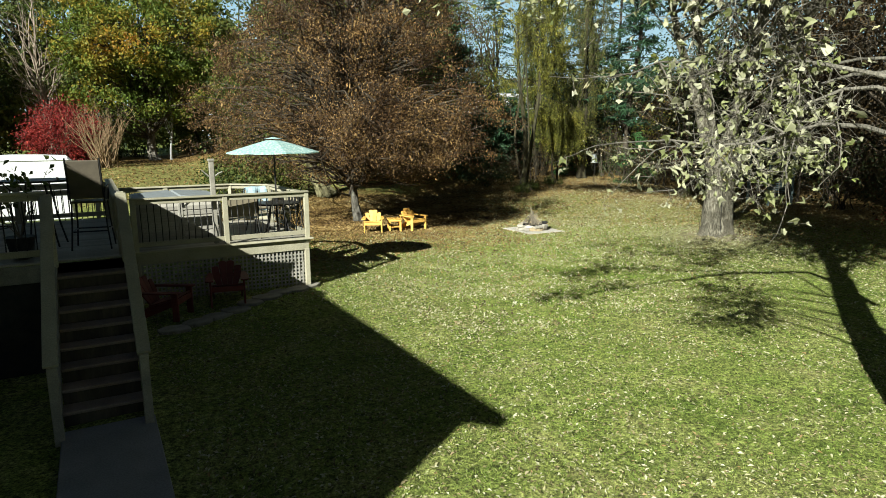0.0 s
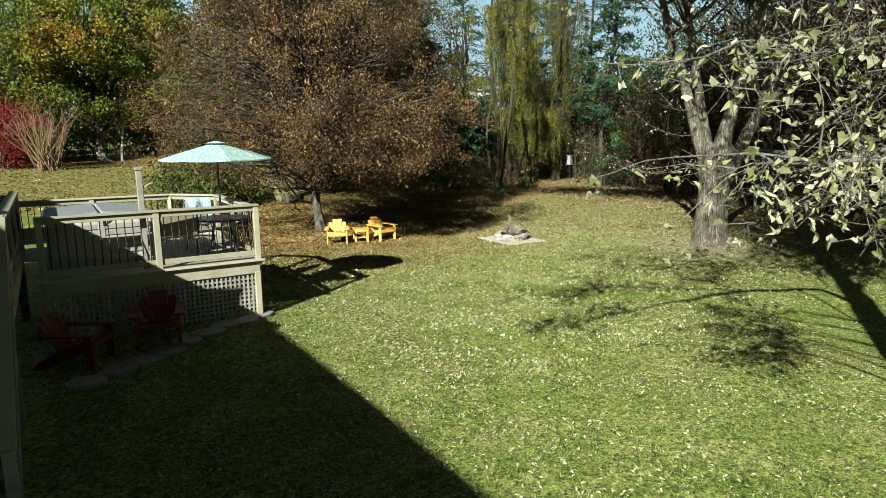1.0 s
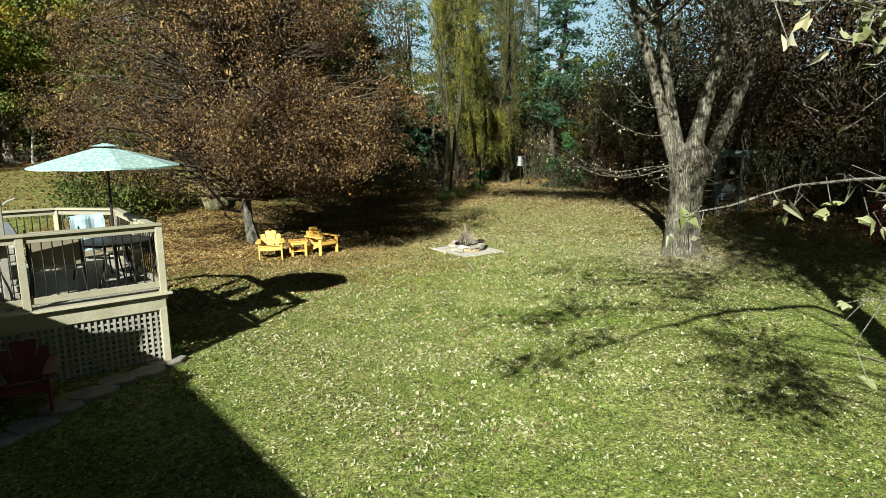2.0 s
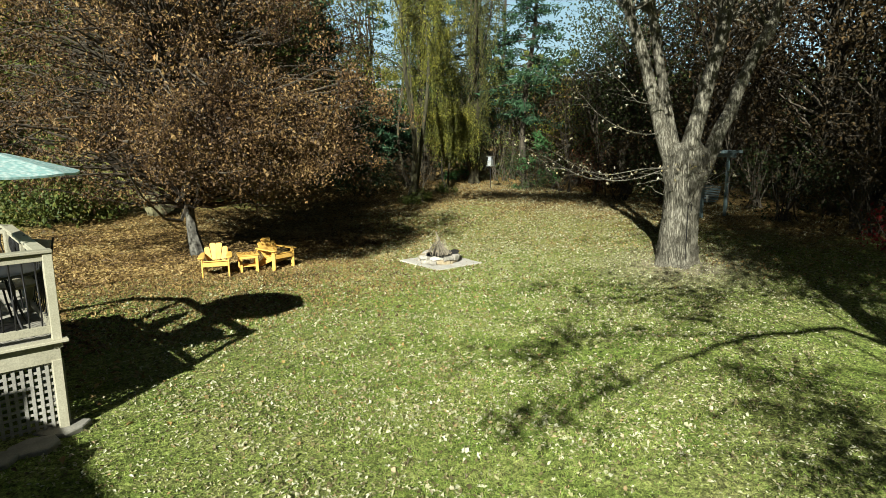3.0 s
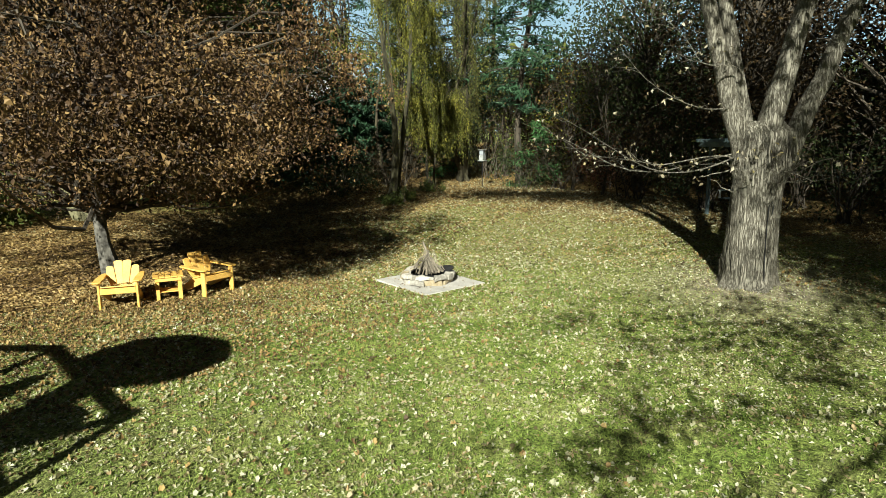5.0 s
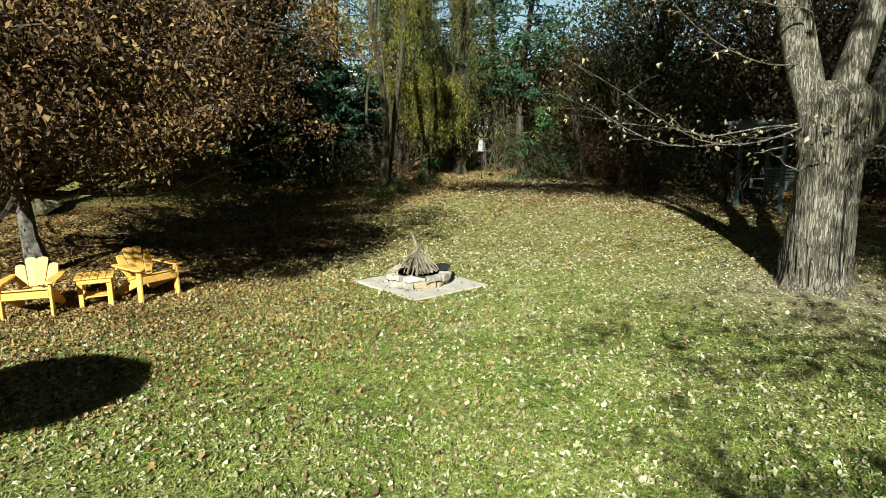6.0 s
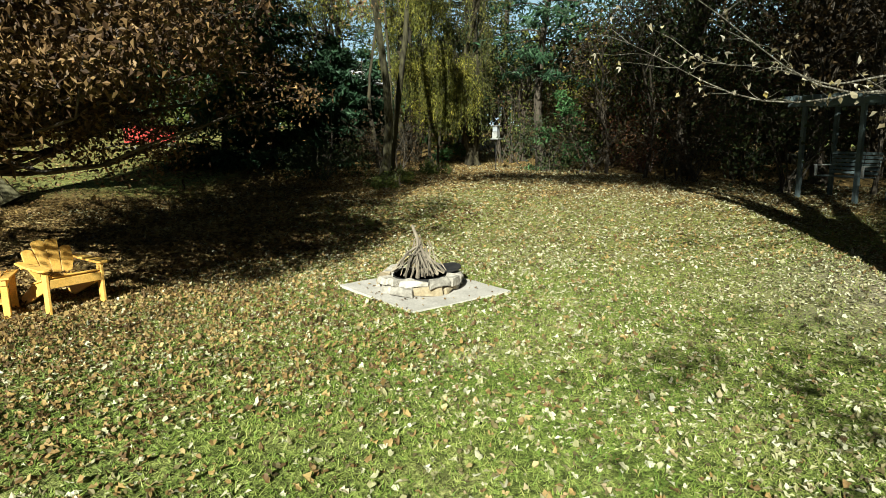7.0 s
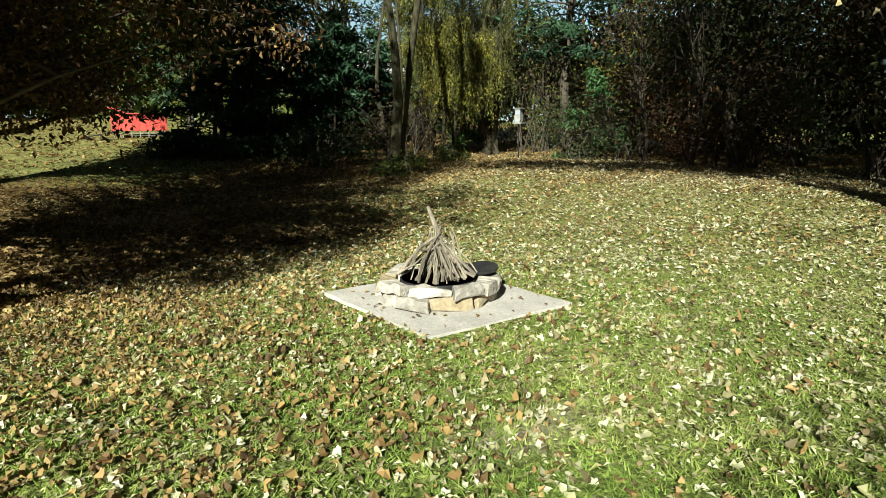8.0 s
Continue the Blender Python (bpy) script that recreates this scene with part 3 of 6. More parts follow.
# the weeping trees at the lawn's end
def make_weeper(base, top, boughs, reach, label, trunk=0.16, stems=2, floor_z=1.2, longest=3.0, lowest=4, mat=None, bark=None, bare=0.0, splay=0.35, per=30):
    """A weeping tree: crooked stems, boughs that arch over, and curtains of thin hanging strands, leafy or bare."""
    bx, by = base
    root = thing("weeping_tree", label, "tree", m=pose(bx, by, float(height(bx, by)) - 0.05))
    wood, green = Soup(), Soup()
    paths = []
    for k in range(stems):
        a = rng.uniform(0, 6.28)
        p = bend((0.12 * k, -0.1 * k, 0), (np.cos(a) * 0.3 + splay * k, np.sin(a) * 0.3 - splay * 0.7 * k, top * rng.uniform(0.85, 1)), 0, 0.2, 12)
        t = np.linspace(0, 1, 12)
        tube(wood, p, trunk * (0.82 ** k) * (1 - 0.8 * t) * (1 + 0.5 * np.exp(-t * 15)), 9, 0.12)
        paths.append(p)
    for _ in range(boughs):
        p = paths[rng.integers(stems)]
        s = p[rng.integers(lowest, 12)]
        a, r = rng.uniform(0, 6.28), reach * rng.uniform(0.12, 1) ** 0.7
        rise = rng.uniform(0.2, 0.9) * min(1.0, r)
        u = np.linspace(0, 1, 8)[:, None]
        way = s + np.array([np.cos(a), np.sin(a), 0]) * r * u + np.array([0, 0, 1]) * rise * np.sin(u * 2.2) + rng.normal(size=(8, 3)) * 0.05 * u
        tube(wood, way, np.linspace(0.028, 0.006, 8), 4)
        for _ in range(rng.integers(5, 9)):
            o = way[rng.integers(3, 8)] + rng.normal(size=3) * [0.1, 0.1, 0.04]
            drop = min(rng.uniform(0.25, 1.0) ** 1.3 * longest, max(0.3, o[2] - floor_z))
            line = bend(o, o + [rng.normal() * 0.12, rng.normal() * 0.12, -drop], 0, 0.12, 6)
            tube(wood, line, np.linspace(0.006, 0.0025, 6), 3)
            if rng.random() < bare:
                continue
            m = int(per * (0.4 + drop))
            t = rng.random(m) * 5
            k = np.minimum(t.astype(int), 4)
            spot = line[k] + (line[k + 1] - line[k]) * (t - k)[:, None] + rng.normal(size=(m, 3)) * [0.06, 0.06, 0.03]
            leaves(green, spot, 0.105, 0.036, 1.1)
    part("trunk", wood, bark or M_bark_vine, root)
    part("crown", green, mat or L_willow, root)
    return root


make_weeper((19.5, 26.4), 13.0, 30, 2.0, "slender weeping tree with yellow-green leaves and a dark mossy trunk", 0.13, 2, 4.0, 1.7, 5, splay=0.3, per=36, bark=M_bark_patch)
make_weeper((24.2, 29.4), 4.1, 110, 1.3, "low dome of trailing yellow-green branches at the wood's edge", 0.07, 2, 0.5, 2.6, 10, per=30)
make_weeper((26.6, 29.9), 12.5, 70, 1.5, "tall tree draped in olive leaves and bare hanging vines", 0.17, 3, 0.6, 3.2, 3, mat=L_willow_dull, bare=0.3)
make_weeper((24.8, 31.6), 12.0, 80, 1.9, "tall weeping tree hung with yellow-green leaves", 0.16, 3, 3.0, 1.8, 5, per=44)
make_weeper((22.3, 30.2), 11.0, 18, 1.5, "thin weeping tree with sparse yellow leaves", 0.08, 2, 5.4, 1.4, 6)


# the big maple beside the lawn
def make_maple():
    bx, by = 16.78, 12.54
    root = thing("maple_tree", "large old maple with ridged grey bark and several bare grey limbs", "tree", m=pose(bx, by, float(height(bx, by)) - 0.1))
    wood, green = Soup(), Soup()
    R = np.array([0.743, -0.669, 0])
    F = np.array([0.669, 0.743, 0])
    Z = np.array([0, 0, 1.0])
    zz = np.array([0, 0.12, 0.3, 0.6, 1.0, 1.5, 2.0, 2.4, 2.75, 2.95])
    sides = 56
    ang = np.linspace(0, 2 * np.pi, sides, endpoint=False)
    rad = 0.39 * np.interp(zz, [0, 0.12, 0.3, 0.6, 1.0, 1.5, 2.0, 2.4, 2.75, 2.95], [1.36, 1.2, 1.1, 1.03, 1.0, 0.97, 0.95, 0.91, 0.82, 0.5])
    ridge = 1 + 0.05 * np.abs(np.sin(ang * 8 + zz[:, None] * 0.8)) + 0.035 * np.abs(np.sin(ang * 13.5 - zz[:, None] * 1.3)) + 0.12 * np.exp(-zz * 5)[:, None] * np.sin(ang * 5 + 0.5)[None]
    ridge = ridge + rng.normal(size=(len(zz), sides)) * 0.012
    v = np.stack([np.cos(ang)[None] * rad[:, None] * ridge, np.sin(ang)[None] * rad[:, None] * ridge, np.repeat(zz[:, None], sides, 1)], -1)
    flare = 1 + 0.5 * smooth(1.7, 2.9, zz)[:, None]
    v += R * ((v @ R) * (flare - 1))[..., None] + R * (0.03 * zz)[:, None, None]
    k = np.arange(len(zz) - 1)[:, None] * sides
    j, j2 = np.arange(sides)[None], (np.arange(sides)[None] + 1) % sides
    wood.add(v, np.stack([k + j, k + j2, k + sides + j2, k + sides + j], -1).reshape(-1, 4))
    limbs = []

    def limb(pts, r0, r1, sides=12):
        p = np.array([R * a + F * b + Z * c for a, b, c in pts])
        t = np.linspace(0, 1, 14)
        s = np.linspace(0, 1, len(p))
        q = np.stack([np.interp(t, s, p[:, i]) for i in range(3)], -1)
        q[1:-1] = (q[:-2] + q[1:-1] * 2 + q[2:]) / 4
        q[1:-1] += rng.normal(size=(12, 3)) * r0 * 0.08
        tube(wood, q, np.linspace(r0, r1, 14), sides, 0.04)
        limbs.append(q)

    limb([(-0.12, 0.0, 1.8), (-0.34, 0, 2.6), (-0.52, 0.05, 3.3), (-0.74, 0.0, 4.1), (-1.05, 0, 5.0), (-1.5, 0, 6.3), (-2.2, 0.3, 9.5)], 0.21, 0.08)
    limb([(-0.04, 0.1, 2.2), (-0.2, 0.15, 2.9), (-0.36, 0.2, 3.7), (-0.5, 0.3, 4.6), (-0.75, 0.5, 6.0), (-1.1, 1.2, 9.0)], 0.18, 0.07)
    limb([(0.04, -0.05, 1.9), (0.1, -0.1, 2.8), (0.3, -0.1, 3.8), (0.56, -0.1, 4.7), (0.85, 0, 5.8), (1.1, 0.2, 10)], 0.23, 0.09)
    limb([(0.22, 0.1, 2.2), (0.38, 0.2, 3.1), (0.56, 0.25, 4.1), (0.8, 0.3, 5.2), (1.2, 0.8, 9.0)], 0.13, 0.07)
    limb([(0.24, 0.0, 1.7), (0.56, 0.0, 2.5), (0.78, 0, 3.1), (1.08, 0, 3.8), (1.42, 0, 4.7), (2.0, 0, 5.9), (2.8, 0.3, 8.5)], 0.20, 0.10)
    # shaggy bark: long plates that curl away from the trunk
    for _ in range(700):
        a, z0, long = rng.uniform(0, 6.28), rng.uniform(0.1, 2.3), rng.uniform(0.16, 0.5)
        out = np.array([np.cos(a), np.sin(a), 0])
        across = np.array([-np.sin(a), np.cos(a), 0])
        r = 0.39 * np.interp(z0, [0, 0.3, 1.0, 2.0, 2.4], [1.36, 1.12, 1.03, 1.0, 1.04]) + R.dot(out) ** 2 * 0.2 * smooth(1.7, 2.9, z0) + 0.004
        w, lift = rng.uniform(0.010, 0.027), rng.uniform(0.003, 0.014) * (3.0 if z0 > 1.75 and rng.random() < 0.5 else 0.35 if z0 < 0.7 else 0.8)
        mid = out * r + R * 0.03 * z0
        rows = [mid + across * s * w * k + out * (l + 0.007 * (1 - abs(s))) + Z * (z0 + long * f) for f, l, k in ((0.0, lift, 0.6), (0.35, lift * 0.35, 1.0), (0.75, 0.002, 1.0), (1.0, lift * 0.5, 0.5)) for s in (-1, 0, 1)]
        wood.add(rows, [(3 * i + j, 3 * i + j + 1, 3 * i + j + 4, 3 * i + j + 3) for i in range(3) for j in range(2)])
    # burls and shoots where the limbs part
    for _ in range(26):
        a = rng.uniform(0, 6.28)
        s = np.array([np.cos(a) * 0.42, np.sin(a) * 0.42, rng.uniform(1.7, 2.4)])
        e = s + np.array([np.cos(a), np.sin(a), 0]) * rng.uniform(0.2, 0.9) + Z * rng.uniform(-0.2, 0.6)
        tube(wood, bend(s, e, 0, 0.6, 5), np.linspace(0.014, 0.003, 5), 4)
        leaves(green, e + rng.normal(size=(4, 3)) * 0.12, 0.08, 0.05, 0.4)
    # long low boughs to the lawn side
    for z0, out, z1, near in ((2.35, 3.9, 3.15, 1.0), (2.3, 3.1, 2.4, 0.5), (3.2, 2.4, 4.0, 0.2), (3.6, 2.1, 4.5, 0.9), (2.4, 3.4, 2.75, -0.8)):
        q = bend(-R * 0.36 + Z * z0, -R * out - F * near + Z * z1, -0.22, 0.3, 12)
        tube(wood, q, np.linspace(0.016, 0.0025, 12), 5)
        for _ in range(19):
            o = q[rng.integers(3, 12)]
            w = o + rng.normal(size=3) * [0.22, 0.22, 0.12] - R * 0.12 + Z * 0.06
            tube(wood, bend(o, w, 0, 0.3, 4), np.linspace(0.005, 0.0015, 4), 3)
            if rng.random() < 0.85:
                for c in w + rng.normal(size=(2, 3)) * [0.1, 0.1, 0.06]:
                    lobed_leaf(green, c, rng.normal(size=3) * [1, 1, 0.5] + [0, 0, -0.7], rng.normal(size=3) * 0.7 + [0, 0, 1], rng.uniform(0.045, 0.085))
    for q in limbs:
        for _ in range(7):
            o = q[rng.integers(10, 14)]
            w = o + rng.normal(size=3) * [1.1, 1.1, 0.6] + Z * 0.7
            tw = bend(o, w, 0, 0.4, 6)
            tube(wood, tw, np.linspace(0.03, 0.004, 6), 4)
            for _ in range(4):
                o2 = tw[rng.integers(2, 6)]
                tube(wood, bend(o2, o2 + rng.normal(size=3) * 0.45, 0, 0.4, 4), np.linspace(0.009, 0.002, 4), 3)
            leaves(green, w + rng.normal(size=(5, 3)) * 0.35, 0.09, 0.06, 0.4)
    # dense upper crown, added above the view to darken the woods behind
    for _ in range(110):
        d = rng.normal(size=3)
        d /= np.linalg.norm(d)
        q = d * [5.6, 5.6, 3.2] * rng.uniform(0.3, 1) ** 0.5 + [1.2, 0.6, 10.8]
        o = limbs[rng.integers(5)][rng.integers(10, 14)]
        tube(wood, bend(o, q, 0, 0.3, 5), np.linspace(0.04, 0.006, 5), 4)
        leaves(green, q + rng.normal(size=(110, 3)) * [0.75, 0.75, 0.5], 0.18, 0.13, 0.3)
    # unseen high limbs added out over the lawn to shade the swing and wood's edge
    high = bend(limbs[0][12], np.array([10.8 - bx, 8.0 - by, 9.6]), 0.4, 0.2, 9)
    tube(wood, high, np.linspace(0.09, 0.05, 9), 7)
    reach_out = bend(high[-1], np.array([11.6 - bx, 1.0 - by, 9.8]), 0.3, 0.2, 9)
    tube(wood, reach_out, np.linspace(0.05, 0.02, 9), 6)
    inward = bend(limbs[1][12], np.array([11.3 - bx, 14.4 - by, 9.2]), 0.4, 0.2, 9)
    tube(wood, inward, np.linspace(0.07, 0.02, 9), 6)
    for k in range(104):
        o = high[rng.integers(4, 9)] if k < 40 else reach_out[rng.integers(0, 9)] if k < 54 else inward[rng.integers(6, 9)]
        q = o + rng.normal(size=3) * [1.5, 1.3, 0.5]
        if k >= 54:
            q = np.array([11.3 - bx, 14.4 - by, 9.2]) + np.array([2.2, -3.2, 0.1]) * rng.uniform(-1, 1) + rng.normal(size=3) * [0.8, 0.8, 0.3]
        tube(wood, bend(o, q, 0, 0.3, 5), np.linspace(0.03, 0.006, 5), 4)
        leaves(green, q + rng.normal(size=(80, 3)) * [0.6, 0.6, 0.35], 0.17, 0.12, 0.3)
    part("trunk", wood.mesh("trunk", M_plates, True), M_plates, root)
    part("crown", green, L_dry, root)


make_maple()
cord = Soup()
tube(cord, np.array([16.62, 12.54, float(height(16.78, 12.54))]) + np.array([(-0.30, -0.40, 0.03), (-0.29, -0.37, 0.5), (-0.285, -0.365, 1.0), (-0.28, -0.37, 1.42), (-0.25, -0.40, 1.50), (-0.22, -0.42, 1.42), (-0.22, -0.41, 1.28)]) + [0.16, 0, 0], np.full(7, 0.009), 6)
tagged(new("cord", cord.mesh("cord", M_iron, True)), "dark cord with a loop hanging on the maple's trunk", "cord")

# ---- woods ----
for x, y, h, r in ((30, 38, 17, 3.4), (27, 40, 15, 3.2), (35.5, 36, 18, 3.6), (33, 42, 19, 3.6), (20.5, 39.5, 13, 3.4), (19.6, 35.5, 9, 3.0), (23, 41, 16, 3.6), (21.5, 46, 15, 3.6), (31.5, 34.5, 18, 4.2), (29.8, 33.6, 15, 3.4)):
    make_conifer("pine_tree", "dark green pine in the woods behind the lawn", (x, y), h, r, 4200, "pines")
make_conifer("pine_tree", "tall pine with bare lower trunk and open green boughs", (28.3, 27.6), 16, 3.8, 8000, "pines", 0.22)
for x, y, h, r in ((26.2, 30.8, 3.0, 1.6), (27.2, 25.8, 2.9, 1.3)):
    make_conifer("pine_sapling", "low bushy green pine at the edge of the woods", (x, y), h, r, 1800, "pine saplings", 0.03, (0.24, 0.06), L_young)


for x, y, h, r in ((18.2, 34.6, 8, 2.2), (19.6, 33.4, 9, 2.4), (20.9, 31.4, 4.2, 1.7), (22.2, 33.2, 4.6, 2.0), (24.6, 36.0, 4.6, 2.2), (26.6, 37.0, 4.6, 2.2)):
    make_conifer("pine_tree", "dense dark evergreen at the edge of the yard", (x, y), h, r, 9000, "pines", 0.02)


def wood_tree(x, y, top, wide, mat, label, clumps=82, per=112, size=(0.16, 0.095), bark=None):
    make_tree("tree", label, "tree", (x, y), 0.014 * top + 0.03, top * 0.85,
              [(0, 0, top * 0.62, wide, wide, top * 0.36), (0, 0, top * 0.35, wide * 0.8, wide * 0.8, top * 0.25)], None, bark or M_bark_dark, mat,
              clumps=clumps, per=per, spread=1.0, size=size, group="woods", twigs=False)


RUS, GRN = "tree with sparse russet leaves in the dark woods", "tree with dull green and yellowing leaves in the woods"
for x, y, top, wide, k in ((24.5, 8.5, 11, 3.2, 0), (27.5, 12.5, 12, 3.4, 0), (28.5, 17.5, 11, 3.2, 0), (29.5, 22.0, 10, 3.2, 1), (31.0, 26.0, 6, 3.0, 0), (33, 10, 14, 4, 0),
                           (34, 18, 14, 4, 0), (35, 25, 13, 4, 1), (22.5, 3.0, 11, 3.2, 0), (28, 3, 13, 4, 0), (38, 31, 6.5, 4, 1), (41, 14, 16, 5, 0), (40, 23, 15, 5, 0)):
    wood_tree(x, y, top, wide, L_thicket_green if k else L_thicket, GRN if k else RUS)
wood_tree(30.2, 25.6, 5.6, 1.7, L_oak, "small tree with yellow-green leaves at the wood's edge", 46, 110, (0.13, 0.08))
wood_tree(21.3, 37.5, 12.5, 3.0, L_willow_dull, "tall tree with thin yellow-green leaves behind the weeping trees", 90, 110, (0.13, 0.08))
wood_tree(25.0, 39.0, 12.0, 3.0, L_willow_dull, "tall tree with thin yellow-green leaves behind the weeping trees", 70, 110, (0.13, 0.08))
wood_tree(30.2, 30.2, 6.6, 1.8, L_willow_dull, "slim tree with yellowing leaves at the wood's edge", 40, 90, (0.13, 0.08))
# unseen trees added off to the right to cast shade on the woods
for x, y, top, wide in ((14.5, -2, 13, 3.4), (17.2, 1.5, 14, 3.6), (19.8, 3.8, 14, 3.6), (22.4, 5.6, 14, 3.6), (25, 5.5, 15, 4), (22, 0, 15, 4)):
    green = (x * 3 + y) % 2 < 1
    wood_tree(x, y, top, wide, L_thicket_green if green else L_thicket, GRN if green else RUS, 130, 140, (0.15, 0.09))
for x, y, top, wide in ((10, 72, 17, 5), (-1, 73, 18, 5.5), (14, 60, 17, 5), (21, 56, 17, 5), (-4, 75, 22, 8), (26, 54, 17, 5)):
    wood_tree(x, y, top, wide, L_olive, "tall olive-green tree at the far edge of the yard", 90, 130, (0.34, 0.24))
make_tree("oak_tree", "broad oak turning from green to orange at the far lawn", "tree", (5.2, 62), 0.45, 13,
          [(0, 0, 10.5, 8.0, 7, 4.5), (-4, -2.5, 5.6, 3.6, 3, 0.8), (-3, -3, 8.0, 4.4, 3, 0.9), (1, -3.5, 4.6, 3.0, 2.4, 0.8), (5, -1, 6.0, 4, 3.4, 1.0), (3, -3, 8.2, 4, 3, 1.0)], None, M_bark, L_oak_gold, clumps=250, per=190, spread=0.8, size=(0.27, 0.18), shell=0.45, limb_bark=M_bark_dark)
make_tree("birch_tree", "slim pale-barked tree beside the oak", "tree", (6.5, 61.5), 0.11, 9, [(0, 0, 7.5, 1.6, 1.6, 1.6)], None, M_house_white, L_oak_gold, clumps=14, per=40, spread=0.6, size=(0.24, 0.16), twigs=False)
for x, y, top, wide in ((13.5, 56, 9, 4), (17.8, 57, 10, 4), (-12, 70, 17, 6), (-8, 62, 12, 4.5), (-14, 58, 15, 5)):
    wood_tree(x, y, top, wide, L_olive, "dark olive tree at the far edge of the yard", 90, 130, (0.36, 0.26))


def make_shrub(name, label, base, rx, h, mat, n_clump, per, size, stems=14, bark=None, z0=0.35, category="shrub", group=""):
    bx, by = base
    root = thing(name, label, category, group, m=pose(bx, by, float(height(bx, by)) - 0.04))
    wood, green = Soup(), Soup()
    for _ in range(stems):
        a, r = rng.uniform(0, 6.28), rx * rng.uniform(0.2, 1.0)
        s = rng.normal(size=2) * rx * 0.12
        tip = (np.cos(a) * r, np.sin(a) * r, h * rng.uniform(0.65, 1.0))
        line = bend((s[0], s[1], 0), tip, 0.1, 0.25, 7)
        tube(wood, line, np.linspace(0.02 + 0.004 * h, 0.005, 7), 4)
        for _ in range(3):
            o = line[rng.integers(3, 7)]
            tube(wood, bend(o, o + rng.normal(size=3) * [0.3, 0.3, 0.3] * h * 0.3 + [0, 0, 0.1 * h], 0, 0.3, 4), np.linspace(0.01, 0.003, 4), 3)
    for _ in range(n_clump):
        d = rng.normal(size=3)
        d /= np.linalg.norm(d)
        q = d * [rx, rx, h * 0.5] * rng.uniform(0.4, 1) ** 0.5 + [0, 0, h * 0.55]
        spot = q + rng.normal(size=(per, 3)) * rx * 0.2
        leaves(green, spot[spot[:, 2] > z0 * 0.2], size[0], size[1], 0.2)
    part("branchwork", wood, bark or M_twig, root)
    if n_clump:
        part("foliage", green, mat, root)
    return root


make_tree("bare_tree", "tall leafless grey tree beyond the far lawn", "tree", (-3.1, 60), 0.17, 15,
          [(0, 0, 10, 3.5, 3.5, 4.5)], None, M_twig, L_olive, clumps=50, per=4, spread=0.9, size=(0.2, 0.14))
for x, y in ((-7, 63), (-1, 67), (4, 68), (9, 67), (14, 61)):
    make_shrub("thicket", "dark olive undergrowth behind the oak", (x, y), 3.0, 3.6, L_olive, 36, 60, (0.3, 0.2), 16, M_bark_dark, group="undergrowth")
make_shrub("burning_bush", "bright red autumn shrub at the far edge of the lawn", (-1.6, 57), 2.5, 4.3, L_red, 70, 150, (0.19, 0.09))
make_shrub("bare_shrub", "tall many-stemmed bare tan shrub on the far lawn", (0.9, 54), 2.7, 4.6, L_thicket, 0, 0, (0.2, 0.1), 80, M_straw)
make_shrub("russet_shrub", "russet-leaved shrub at the edge of the woods", (29.2, 23.6), 1.2, 2.9, L_russet, 26, 60, (0.11, 0.07))
make_shrub("red_shrub", "small red-leaved shrub at the edge of the woods", (20.9, 9.0), 0.8, 1.3, L_red, 20, 24, (0.10, 0.07))
for x, y, r, h in ((26.6, 25.9, 1.6, 1.7), (22.6, 29.8, 1.9, 1.9), (19.6, 29.6, 1.4, 1.0), (27.2, 24.4, 1.8, 2.1), (26.6, 20.6, 1.8, 2.6), (25.4, 17.4, 1.6, 2.4), (24.6, 13.0, 1.6, 2.6), (23.2, 10.2, 1.7, 2.4), (21.8, 6.8, 1.7, 2.3), (27.8, 15.2, 2.2, 3.4), (29, 20, 2.4, 4.0), (29.0, 30.0, 2.2, 3.2), (31.5, 33, 2.6, 4.0), (31, 12, 2.4, 3.6), (32.5, 17, 2.4, 3.8), (29, 8, 2.4, 3.6), (26.5, 5, 2.2, 3.2), (34, 22, 2.6, 4.0)):
    make_shrub("thicket", "tangled undergrowth of brown and green leaves at the wood's edge", (x, y), r, h, L_thicket_green if r < 1.65 else L_thicket, 26, 50, (0.12, 0.07), 11, M_bark_dark, group="undergrowth")
for x, y in ((36, 4), (37, 9), (38, 13.5), (38, 18), (39, 22.5), (40, 27), (37, 31.5), (43, 6), (44, 12), (45, 17), (45, 23), (44, 29), (33, -2), (30, -5), (33, 38)):
    make_shrub("thicket", "dense dark undergrowth deep in the woods", (x, y), 3.0, 5.5, L_thicket_green, 54, 60, (0.3, 0.2), 12, M_bark_dark, group="undergrowth")
for x, y in ((19.3, 26.0), (19.9, 26.1), (22.2, 27.0)):
    make_shrub("weed_clump", "low green weeds at the tree's foot", (x, y), 0.5, 0.4, L_olive, 14, 40, (0.12, 0.05), 10, group="weeds")
make_shrub("shrub", "green and bronze shrub behind the deck", (7.2, 33), 2.4, 2.0, L_olive, 50, 110, (0.18, 0.12), 30, M_bark_dark)

